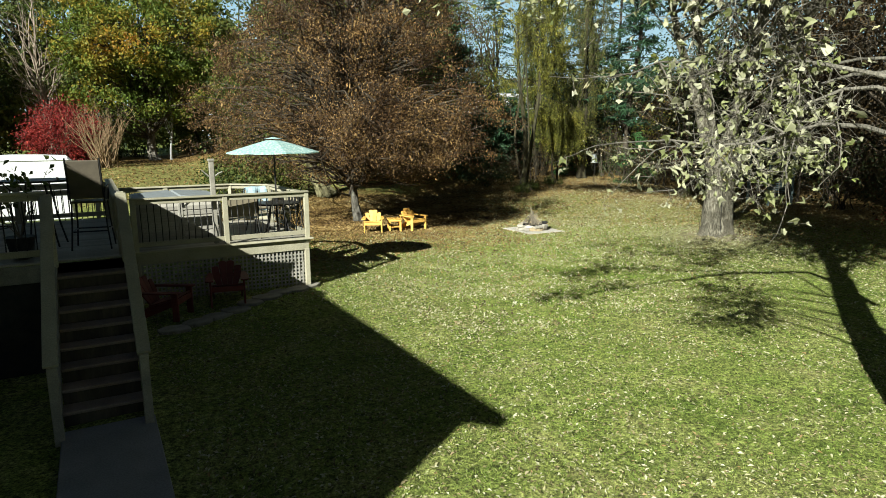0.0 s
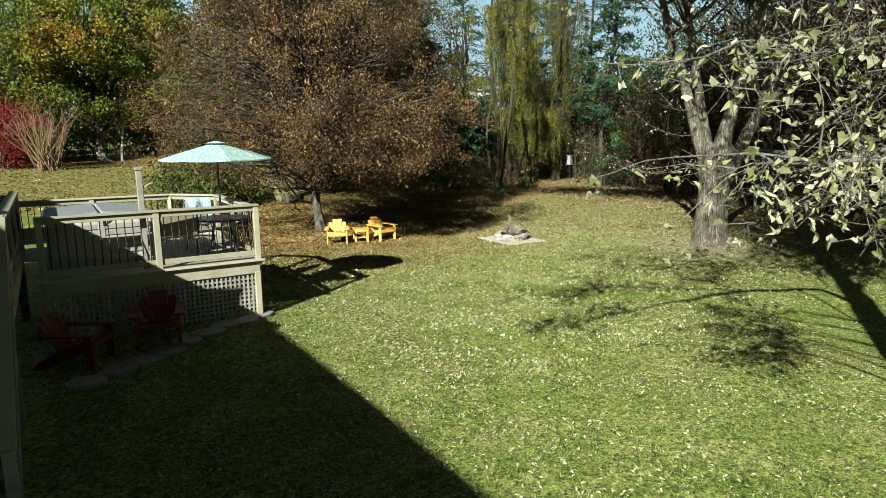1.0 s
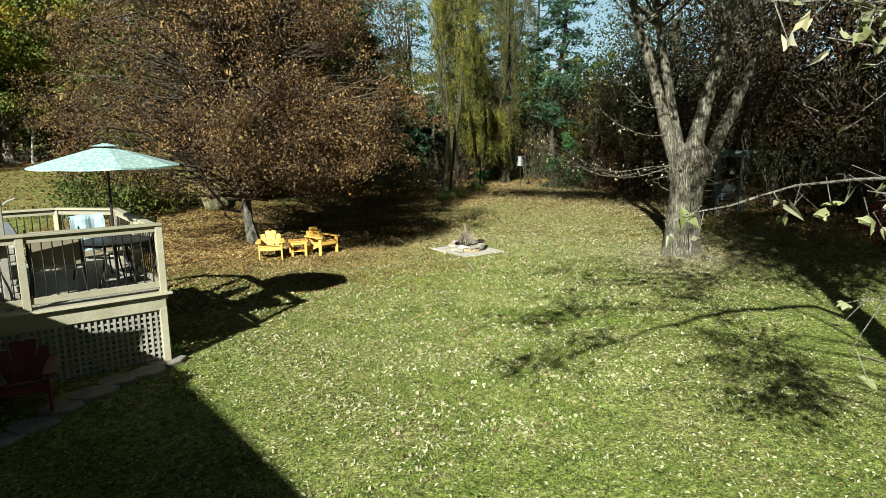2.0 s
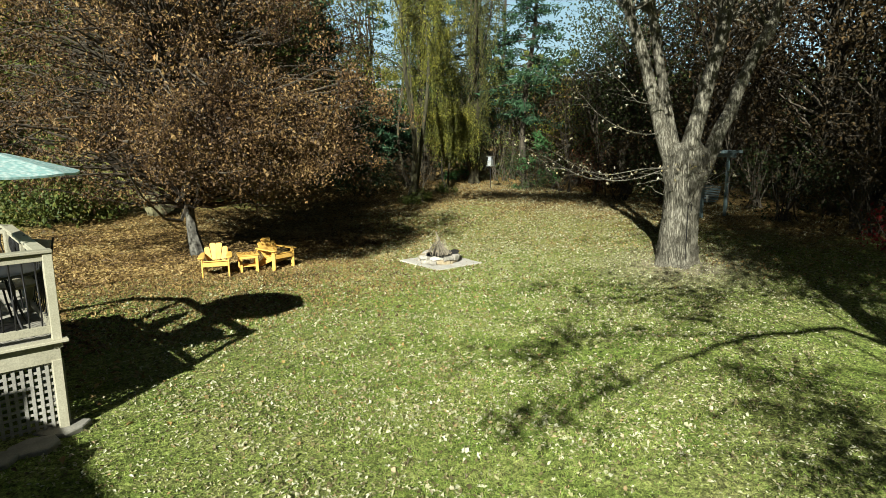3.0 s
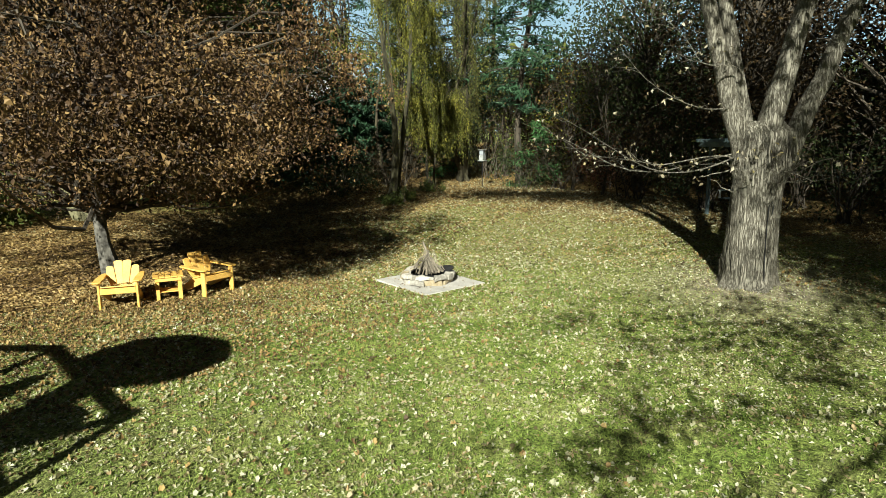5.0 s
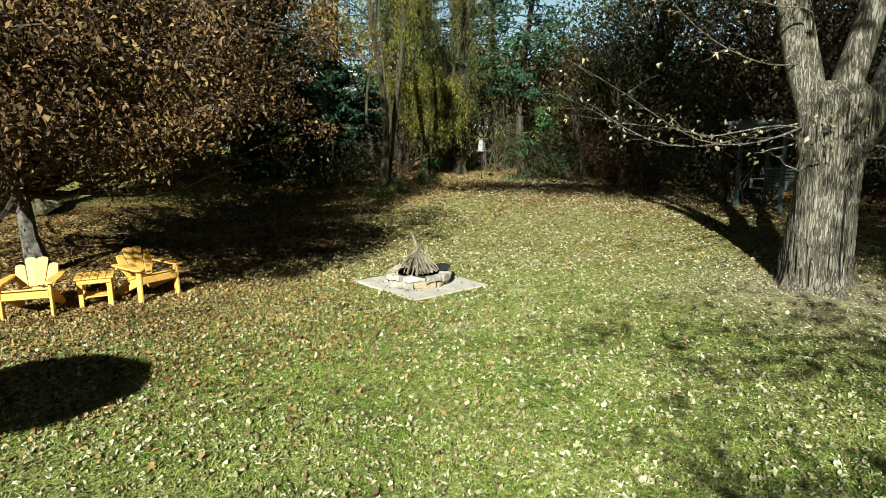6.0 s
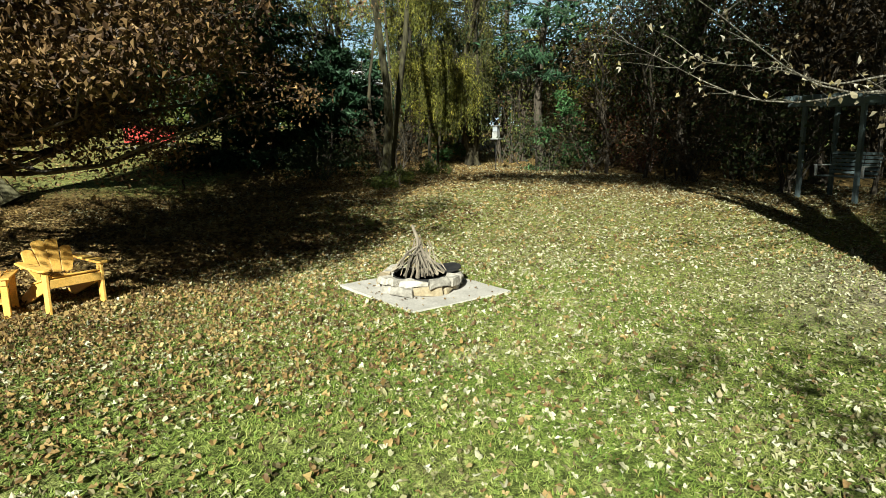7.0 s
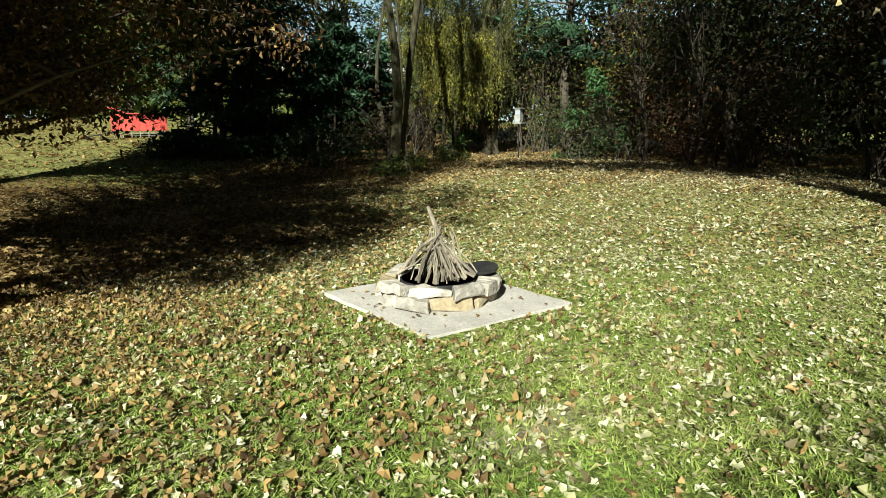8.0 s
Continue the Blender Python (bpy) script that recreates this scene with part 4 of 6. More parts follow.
for x, y, top in ((27.0, 22.2, 7.0), (24.4, 11.0, 6.0), (25.8, 11.4, 7.0), (27.2, 23.8, 6.5), (26.0, 15.6, 5.6), (24.4, 8.8, 6.4)):
    make_tree("sapling", "thin young tree with a few tan leaves in the woods", "tree", (x, y), 0.045, top * 0.9, [(0, 0, top * 0.62, 1.1, 1.1, top * 0.36)], None, M_bark_dark, L_thicket,
              clumps=22, per=22, spread=0.3, size=(0.10, 0.06), group="saplings", sides=5)
far = Soup()
for _ in range(620):
    a = rng.uniform(-0.9, 2.6)
    d = rng.uniform(85, 150)
    c = np.array([np.sin(a - 0.2) * d + 8, np.cos(a - 0.2) * d + 10, rng.uniform(1, 12)])
    leaves(far, c + rng.normal(size=(55, 3)) * [3.5, 3.5, 2.2], 1.5, 1.1, 0.2)
tagged(new("far_woods", far.mesh("far_woods", L_olive)), "distant hazy olive-brown woods", "woods", kind="stuff")


# ---- lower deck ----
DX0, DX1, DY0, DY1, DZ = 0.56, 3.95, 12.95, 16.8, 1.15
deck = thing("deck", "raised tan wooden deck with lattice skirting", "deck")
plank = board_mesh("deck_board", DX1 - DX0 + 0.06, 0.136, 0.03, M_deck)
for i in range(int((DY1 - DY0) / 0.142)):
    part("deck_board", plank, None, deck, m=pose((DX0 + DX1) / 2 + 0.02, DY0 + 0.05 + i * 0.142, DZ - 0.015))
short = board_mesh("deck_board", 2.1, 0.136, 0.03, M_deck)
for i in range(11):
    part("deck_board", short, None, deck, m=pose(DX0 - 1.06, DY1 - 0.1 - i * 0.142, DZ - 0.015))
part("fascia", board(DX1 - DX0, 0.04, 0.22, 0.005, ((DX0 + DX1) / 2, DY0 + 0.01, DZ - 0.15)), M_wood_pale, deck)
part("fascia", board(0.04, DY1 - DY0, 0.22, 0.005, (DX1 - 0.01, (DY0 + DY1) / 2 + 0.04, DZ - 0.15)), M_wood_pale, deck)
part("edge_board", board(DX1 - DX0 + 0.08, 0.14, 0.035, 0.006, ((DX0 + DX1) / 2 + 0.04, DY0 - 0.03, DZ - 0.012)), M_wood_pale, deck)
for x, y in ((DX1 - 0.05, DY0 + 0.02), (DX1 - 0.05, DY1 - 0.05), (DX0 + 0.05, DY0 + 0.02), (2.2, DY0 + 0.07)):
    part("corner_post", board(0.1, 0.1, 1.0, 0.006, (x, y, 0.42)), M_wood_pale, deck)
slat_v = board_mesh("lattice_slat", 0.034, 0.008, 0.78, M_lattice, 0.0)
slat_h = board_mesh("lattice_slat", 3.3, 0.008, 0.030, M_lattice, 0.0)
for i in range(43):
    part("lattice_slat", slat_v, None, deck, m=pose(DX0 + 0.12 + i * 0.078, DY0 + 0.03, 0.52))
for i in range(10):
    part("lattice_slat", slat_h, None, deck, m=pose((DX0 + DX1) / 2, DY0 + 0.0405, 0.17 + i * 0.078))
side_v = board_mesh("lattice_slat", 0.008, 0.042, 0.78, M_lattice, 0.0)
for i in range(33):
    part("lattice_slat", side_v, None, deck, m=pose(DX1 - 0.03, DY0 + 0.15 + i * 0.112, 0.52))


def make_railing(name, label, a, b, z, rail_h=0.95, posts=2, belly=0.05, first=True):
    """A deck railing from a to b: posts, a flat cap, a bottom rail and bellied metal balusters."""
    a, b = Vector((*a, z)), Vector((*b, z))
    run = (b - a).length
    root = thing(name, label, "railing", "deck railings", m=Matrix.Translation(a) @ pose(0, 0, 0, 0, 0, math.degrees(math.atan2(b.y - a.y, b.x - a.x))))
    part("cap", board(run + 0.1, 0.14, 0.036, 0.006, (run / 2, 0, rail_h + 0.018)), M_wood_pale, root)
    part("top_rail", board(run, 0.04, 0.085, 0.004, (run / 2, 0, rail_h - 0.045)), M_wood_pale, root)
    part("bottom_rail", board(run, 0.04, 0.09, 0.004, (run / 2, 0, 0.12)), M_wood_pale, root)
    post = board_mesh("post", 0.095, 0.095, rail_h + 0.1, M_wood_pale, 0.005, (0, 0, rail_h / 2 - 0.05))
    for i in range(posts):
        if i or first:
            part("post", post, None, root, m=pose(i * run / (posts - 1), 0, 0))
    s = Soup()
    t = np.linspace(0, 1, 11)
    out = -belly * np.sin(np.pi * np.clip(t * 1.5, 0, 1)) * (t < 0.67) + belly * 0.35 * np.sin(np.pi * (t - 0.67) / 0.33) * (t >= 0.67)
    tube(s, np.stack([np.zeros(11), out, 0.15 + t * (rail_h - 0.24)], -1), np.full(11, 0.0095), 6)
    me = s.mesh("baluster", M_iron, True)
    n = int(run / 0.115)
    for i in range(1, n):
        x = i * run / n
        if min(abs(x - k * run / (posts - 1)) for k in range(posts)) > 0.06:
            part("baluster", me, None, root, m=pose(x, 0, 0))
    return root


make_railing("deck_railing", "tan wooden deck railing with bellied black balusters", (DX0 + 0.05, DY0 + 0.02), (DX1 - 0.02, DY0 + 0.02), DZ, 0.97, 3)
make_railing("deck_railing", "tan wooden deck railing with bellied black balusters", (DX1 - 0.03, DY0 + 0.1), (DX1 - 0.03, DY1 - 0.9), DZ, 0.93, 3, first=False)
make_railing("deck_railing", "tan wooden deck railing across a clipped corner", (DX1 - 0.03, DY1 - 0.84), (DX1 - 0.85, DY1 - 0.02), DZ, 0.93, 2)
make_railing("deck_railing", "tan wooden deck railing with bellied black balusters", (DX1 - 0.9, DY1 - 0.02), (DX0 - 2.0, DY1 - 0.02), DZ, 0.93, 4, first=False)

post = thing("hook_post", "weathered grey wooden post with hooks and a cap, on the deck", "post", m=pose(2.1, 13.2, DZ))
part("shaft", board(0.095, 0.095, 1.66, 0.008, (0, 0, 0.83)), M_wood_grey, post)
part("cap", board(0.125, 0.125, 0.05, 0.012, (0, 0, 1.685)), M_wood_grey, post)
for s in (-1, 1):
    h = Soup()
    tube(h, [(0.05 * s, -0.02, 1.36), (0.12 * s, -0.03, 1.42), (0.2 * s, -0.04, 1.45 if s > 0 else 1.5)], [0.016, 0.014, 0.011], 6)
    part("hook", h, M_lattice, post)

umbrella = thing("patio_umbrella", "open pale aqua patterned patio umbrella on the deck", "umbrella", m=pose(3.48, 13.66, DZ) @ Matrix.Diagonal((0.96, 0.96, 1.03, 1)))
p = Soup()
tube(p, [(0, 0, 0.05), (0, 0, 1.0), (0, 0, 2.08)], [0.02, 0.02, 0.018], 8)
part("pole", p, M_iron, umbrella)
canopy = Soup()
N, RR = 32, 1.04
rings = np.array([0.0, 0.14, 0.3, 0.55, 0.8, 1.0])
av = np.linspace(0, 2 * np.pi, N, endpoint=False)
edge = 1 - 0.045 * np.abs(np.sin(av * 4))
vv = np.array([[np.cos(a) * r * RR * (1 - (1 - e) * r), np.sin(a) * r * RR * (1 - (1 - e) * r), 2.04 - 0.28 * r ** 1.08 - 0.03 * (1 - e) / 0.045 * r * (1 - r * 0.6)] for r in rings[1:] for a, e in zip(av, edge)])
k = np.arange(len(rings) - 2)[:, None] * N
jj, j2 = np.arange(N)[None], (np.arange(N)[None] + 1) % N
canopy.add(vv, np.stack([k + jj, k + j2, k + N + j2, k + N + jj], -1).reshape(-1, 4))
lastr = vv[-N:]
low = lastr - [0, 0, 0.022]
canopy.add(np.concatenate([lastr, low]), np.stack([np.arange(N), j2[0], j2[0] + N, np.arange(N) + N], -1))
canopy_ob = part("canopy", canopy.mesh("canopy", M_umbrella, False), M_umbrella, umbrella, "pale aqua patterned cloth canopy")
vent = Soup()
vv2 = np.array([[np.cos(a) * r, np.sin(a) * r, z] for r, z in ((0.03, 2.07), (0.2, 2.03)) for a in av])
vent.add(vv2, np.stack([np.arange(N), j2[0], j2[0] + N, np.arange(N) + N], -1))
part("vent", vent, M_umbrella, canopy_ob)
fin = Soup()
tube(fin, [(0, 0, 2.06), (0, 0, 2.09), (0, 0, 2.12)], [0.02, 0.025, 0.004], 8)
part("finial", fin, M_iron, umbrella)
for i in range(8):
    a = i * math.pi / 4
    s = Soup()
    tube(s, [(0.02 * math.cos(a), 0.02 * math.sin(a), 2.01), (0.98 * math.cos(a), 0.98 * math.sin(a), 1.745)], [0.007, 0.006], 5)
    part("rib", s, M_iron, umbrella)
ub = Soup()
tube(ub, [(0, 0, 0.0), (0, 0, 0.02), (0, 0, 0.05), (0, 0, 0.09)], [0.24, 0.24, 0.2, 0.03], 20)
part("base", ub, M_iron, umbrella)


def disc_mesh(soup, r, z0, z1, n=28):
    a = np.linspace(0, 2 * np.pi, n, endpoint=False)
    c = np.stack([np.cos(a) * r, np.sin(a) * r], -1)
    v = np.concatenate([np.c_[c, np.full(n, z0)], np.c_[c, np.full(n, z1)], [[0, 0, z0], [0, 0, z1]]])
    i, k = np.arange(n), (np.arange(n) + 1) % n
    soup.add(v, np.stack([i, k, k + n, i + n], -1))
    soup.add(v, np.concatenate([np.stack([i + n, k + n, np.full(n, 2 * n + 1)], -1), np.stack([k, i, np.full(n, 2 * n)], -1)]))


def make_round_table(m, r, h, label):
    root = thing("patio_table", label, "table", m=m)
    s = Soup()
    disc_mesh(s, r, h - 0.03, h)
    part("tabletop", s, M_iron, root)
    for i in range(4):
        a = i * math.pi / 2 + 0.6
        s = Soup()
        tube(s, bend((r * 0.35 * math.cos(a), r * 0.35 * math.sin(a), h - 0.03), (r * 0.75 * math.cos(a), r * 0.75 * math.sin(a), 0.0), -0.1, 0.02, 6), np.full(6, 0.015), 6)
        part("leg", s, M_iron, root)
    return root


make_round_table(pose(3.48, 13.66, DZ), 0.5, 0.72, "round black metal patio table under the umbrella")


def make_patio_chair(m, label, sling, seat_h=0.43, back_h=0.95, w=0.5, foot_ring=False):
    """A metal sling chair: legs, a seat, a back and arms."""
    root = thing("patio_chair", label, "chair", "patio chairs", m=m)
    part("seat", board(w, 0.46, 0.03, 0.01, (0, 0, seat_h)), sling, root)
    bm = board(w - 0.02, 0.025, back_h - seat_h - 0.05, 0.01, (0, 0, 0))
    bmesh.ops.transform(bm, matrix=pose(0, 0.29, (seat_h + back_h) / 2 + 0.02, -14, 0, 0), verts=bm.verts[:])
    part("backrest", bm, sling, root)
    for sx in (-1, 1):
        for y0, y1 in ((-0.2, -0.25), (0.2, 0.27)):
            s = Soup()
            tube(s, [(sx * w * 0.48, y0, seat_h), (sx * w * 0.52, (y0 + y1) / 2, seat_h / 2), (sx * (w * 0.5 + 0.04), y1, 0)], [0.013] * 3, 6)
            part("leg", s, M_iron, root)
        s = Soup()
        tube(s, [(sx * w * 0.5, 0.24, seat_h + 0.05), (sx * w * 0.54, 0.2, seat_h + 0.22), (sx * w * 0.55, -0.12, seat_h + 0.24), (sx * w * 0.52, -0.24, seat_h + 0.14), (sx * w * 0.5, -0.2, seat_h)], [0.013] * 5, 6)
        part("armrest", s, M_iron, root)
        s = Soup()
        tube(s, [(sx * w * 0.5, 0.2, seat_h - 0.02), (sx * w * 0.5, 0.3, (seat_h + back_h) / 2), (sx * w * 0.5, 0.37, back_h + 0.02)], [0.014] * 3, 6)
        part("back_frame", s, M_iron, root)
    if foot_ring:
        for y in (-0.23, 0.23):
            s = Soup()
            tube(s, [(-w * 0.52, y, 0.28), (w * 0.52, y, 0.28)], [0.012] * 2, 6)
            part("stretcher", s, M_iron, root)
        for sx in (-1, 1):
            s = Soup()
            tube(s, [(sx * w * 0.53, -0.23, 0.28), (sx * w * 0.53, 0.23, 0.28)], [0.012] * 2, 6)
            part("stretcher", s, M_iron, root)
    return root


make_patio_chair(pose(2.72, 13.6, DZ, 0, 0, 172), "dark metal patio chair with a tan sling beside the deck table", M_sling_tan, 0.43, 1.0, 0.62)
make_patio_chair(pose(3.35, 14.5, DZ, 0, 0, 10), "black metal patio chair with tan sling and a towel", M_sling_tan)
make_patio_chair(pose(3.75, 14.2, DZ, 0, 0, -60), "black metal patio chair with a tan sling near the deck corner", M_sling_tan)


def make_towel():
    bm = bmesh.new()
    bmesh.ops.create_grid(bm, x_segments=10, y_segments=24, size=0.5)
    for v in bm.verts:
        u, w = v.co.x * 0.48, v.co.y
        fold = 0.02 * math.sin(u * 22 + w * 3) + 0.01 * math.sin(w * 9)
        if w > 0.02:
            v.co = (u, 0.06 + fold + w * 0.12, -w * 1.35)
        elif w > -0.06:
            v.co = (u, 0.02 + w * 0.6, 0.015 + fold * 0.3)
        else:
            v.co = (u, -0.06 + fold + w * 0.1, (w + 0.06) * 1.1)
    geo = bmesh.ops.solidify(bm, geom=bm.faces[:], thickness=0.008)
    return bm


towel = part("towel", make_towel(), M_towel, None, "", pose(3.3, 14.85, DZ + 0.99, 0, 0, 190))
tagged(towel, "pale blue towel hung over a patio chair back", "towel")

# hot tub on the lower deck
tub = thing("hot_tub", "square hot tub with grey vinyl cover and panelled sides", "hot tub", m=pose(1.5, 14.45, DZ))
part("cabinet", board(1.62, 1.8, 0.82, 0.05, (0, 0, 0.41)), M_tub_side, tub)
panel = board_mesh("panel", 0.70, 0.02, 0.085, M_tub_side, 0.006)
for col in range(2):
    for i in range(7):
        part("panel", panel, None, tub, m=pose(-0.39 + col * 0.78, -0.91, 0.09 + i * 0.106))
part("corner_trim", board(0.1, 0.03, 0.8, 0.008, (0, -0.912, 0.41)), M_lattice, tub)
for sgn in (-1, 1):
    bm = board(0.82, 1.8, 0.1, 0.03, (0, 0, 0))
    bmesh.ops.transform(bm, matrix=pose(sgn * 0.415, 0, 0.90, 0, sgn * 4, 0), verts=bm.verts[:])
    part("cover", bm, M_tub_cover, tub, "folding grey vinyl cover half")
part("strap", board(0.05, 0.012, 0.2, 0.004, (0.05, -0.935, 0.84)), M_iron, tub)

# ---- upper deck and stairs ----
UX1, UY0, UZ = 0.32, 9.95, 1.6
upper = thing("upper_deck", "upper wooden deck beside the house, in shade", "deck")
plank2 = board_mesh("deck_board", 5.0, 0.136, 0.03, M_deck)
for i in range(36):
    part("deck_board", plank2, None, upper, m=pose(UX1 - 2.5, UY0 + 0.07 + i * 0.142, UZ - 0.015))
# front fascia gets the darker grey wood to put its shade into the colour
part("fascia", board(5.0, 0.04, 0.24, 0.005, (UX1 - 2.5, UY0 + 0.01, UZ - 0.16)), M_wood_grey, upper)
part("fascia", board(0.04, 5.1, 0.24, 0.005, (UX1, UY0 + 2.55, UZ - 0.16)), M_wood_pale, upper)
for x, y in ((UX1 - 0.08, UY0 + 0.1), (UX1 - 2.4, UY0 + 0.1), (UX1 - 4.8, UY0 + 0.1), (UX1 - 0.08, UY0 + 4.9)):
    part("support_post", board(0.14, 0.14, 1.5, 0.008, (x, y, 0.7)), M_wood_grey, upper)
# added near-black sheet that paints the shade below the upper deck
part("skirt_board", board(4.1, 0.03, 1.3, 0.003, (UX1 - 2.95, UY0 + 0.08, 0.66)), M_soot_shade, upper, "dark sheet standing in for the shade under the deck")
make_railing("deck_railing", "tan wooden upper deck railing with black balusters", (-0.62, UY0 + 0.03), (-4.5, UY0 + 0.03), UZ, 0.92, 3, 0.02)
make_railing("deck_railing", "tan wooden railing along the upper deck's side", (UX1 - 0.03, UY0 + 0.1), (UX1 - 0.03, UY0 + 4.9), UZ, 0.81, 4, 0.02)
make_railing("deck_railing", "tan wooden railing at the back of the upper deck", (UX1 - 0.1, UY0 + 4.95), (-4.5, UY0 + 4.95), UZ, 0.74, 4, 0.02)

stairs = thing("stairs", "wooden stairs from the upper deck down to a concrete pad", "stairs")
RISE, RUN = UZ / 9, 0.255
for i in range(8):
    part("tread", board(0.84, 0.29, 0.04, 0.008, (-0.12, UY0 - 0.13 - i * RUN, UZ - (i + 1) * RISE - 0.02)), M_stair, stairs)
# risers borrow the dark bark material, much darker than the treads
for i in range(9):
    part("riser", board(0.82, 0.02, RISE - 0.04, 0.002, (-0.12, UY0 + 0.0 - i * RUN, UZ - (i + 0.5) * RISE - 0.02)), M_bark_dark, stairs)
for sx in (-0.56, 0.32):
    out = [(UY0, UZ - 0.28), (UY0, UZ), (UY0 - 9 * RUN, 0.12), (UY0 - 9 * RUN, 0.02), (UY0 - 8.4 * RUN, 0.02)]
    bm = prism(out, -0.02, 0.02, 0.003)
    bmesh.ops.transform(bm, matrix=Matrix(((0, 0, 1, sx), (1, 0, 0, 0), (0, 1, 0, 0), (0, 0, 0, 1))), verts=bm.verts[:])
    part("stringer", bm, M_wood_grey, stairs)
    ya, za, yb, zb = UY0 - 0.2, UZ + 0.90, UY0 - 2.62, 0.92
    ang = math.degrees(math.atan2(za - zb, ya - yb))
    bm = board(0.14, math.hypot(ya - yb, za - zb), 0.04, 0.006)
    bmesh.ops.transform(bm, matrix=pose(sx, (ya + yb) / 2, (za + zb) / 2, ang, 0, 0), verts=bm.verts[:])
    part("handrail", bm, M_wood_pale, stairs)
    part("newel_post", board(0.095, 0.095, 0.88, 0.006, (sx, yb + 0.12, 0.44)), M_wood_grey, stairs)
    part("newel_post", board(0.095, 0.095, 1.0, 0.006, (sx, UY0 - 0.06, UZ + 0.42)), M_wood_pale, stairs)
    for i in range(1, 18):
        t = i / 18
        y, zt = ya + (yb - ya) * t, za + (zb - za) * t
        s = Soup()
        tube(s, [(sx, y, zt - 0.76), (sx, y, zt - 0.02)], [0.009, 0.009], 6)
        part("baluster", s, M_iron, stairs)

pad = part("concrete_pad", board(0.94, 3.4, 0.12, 0.01, (-0.08, 5.95, 0.0)), M_pad)
tagged(pad, "smooth grey concrete pad at the foot of the stairs", "pad", kind="structure")

make_patio_chair(pose(-0.06, 10.95, UZ, 0, 0, 172), "tall bar-height patio chair with a brown mesh back", M_sling, 0.72, 1.36, 0.45, True)
make_patio_chair(pose(-1.5, 11.9, UZ, 0, 0, 60), "tall bar-height patio chair with a brown mesh back", M_sling, 0.72, 1.3, 0.52, True)
make_round_table(pose(-0.75, 11.55, UZ), 0.5, 1.04, "round bar-height black metal table on the upper deck")


trailer = thing("trailer", "white box trailer parked on the lawn beyond the deck", "trailer", m=on_ground(-3.2, 26.2, 3))
bm = board(5.2, 2.2, 2.3, 0.14, (0, 0, 1.6))
bmesh.ops.subdivide_edges(bm, edges=[e for e in bm.edges if e.calc_length() > 1.5], cuts=5, use_grid_fill=True)
for v in bm.verts:
    if v.co.z > 2.6:
        v.co.z += 0.05 * math.sin(v.co.x * 1.1 + 0.5)
part("body", bm, M_white, trailer)
part("skirt", board(5.0, 2.0, 0.5, 0.02, (0, 0, 0.22)), M_soot_shade, trailer)
part("roof_seam", board(5.0, 0.03, 0.03, 0.008, (0, -1.115, 2.62)), M_white_paint, trailer)

# potted plant on the upper deck
pot = thing("potted_plant", "leggy potted plant with dark leaves on the upper deck", "plant", m=pose(-0.95, 10.35, UZ))
s = Soup()
tube(s, [(0, 0, 0), (0, 0, 0.02), (0, 0, 0.3), (0, 0, 0.32), (0, 0, 0.29)], [0.01, 0.13, 0.18, 0.2, 0.17], 16)
part("pot", s, M_soot_shade, pot)
w, l = Soup(), Soup()
for _ in range(12):
    tip = np.array([rng.normal() * 0.28, rng.normal() * 0.28, rng.uniform(0.7, 1.25)])
    tube(w, bend((0, 0, 0.28), tip, 0, 0.3, 5), np.linspace(0.007, 0.003, 5), 4)
    leaves(l, tip + rng.normal(size=(9, 3)) * 0.09, 0.1, 0.06, 0.3)
part("branchwork", w, M_twig, pot)
part("foliage", l, L_olive, pot)


# ---- house ----
house = thing("house", "two-storey grey-sided house with a low shingled roof", "house")
hx0, hx1, hy0, hy1, hz = -12.0, -4.7, 0.06, 15.0, 5.45
for nm, sx, sy, cx, cy in (("wall", 0.2, hy1 - hy0, hx1 - 0.1, (hy0 + hy1) / 2), ("wall", 0.2, hy1 - hy0, hx0 + 0.1, (hy0 + hy1) / 2), ("wall", hx1 - hx0 - 0.42, 0.2, (hx0 + hx1) / 2, hy0 + 0.1), ("wall", hx1 - hx0 - 0.42, 0.2, (hx0 + hx1) / 2, hy1 - 0.1)):
    part(nm, board(sx, sy, hz, 0.0, (cx, cy, hz / 2)), M_siding, house)
for sgn in (-1, 1):
    mid, w = (hx0 + hx1) / 2, (hx1 - hx0) / 2 + 0.41
    prof = [(mid, 7.15), (mid + sgn * w, 5.5), (mid + sgn * w, 5.32), (mid, 6.97)]
    bm = prism(prof, hy0 - 0.26, hy1 + 0.3)
    bmesh.ops.transform(bm, matrix=Matrix(((1, 0, 0, 0), (0, 0, 1, 0), (0, 1, 0, 0), (0, 0, 0, 1))), verts=bm.verts[:])
    bmesh.ops.recalc_face_normals(bm, faces=bm.faces[:])
    part("roof", bm, M_shingle, house)
bm = prism([(hx0 + 0.1, hz), (hx1 - 0.1, hz), ((hx0 + hx1) / 2, 6.95)], hy0 + 0.02, hy0 + 0.18)
bmesh.ops.transform(bm, matrix=Matrix(((1, 0, 0, 0), (0, 0, 1, 0), (0, 1, 0, 0), (0, 0, 0, 1))), verts=bm.verts[:])
part("gable", bm, M_siding, house)


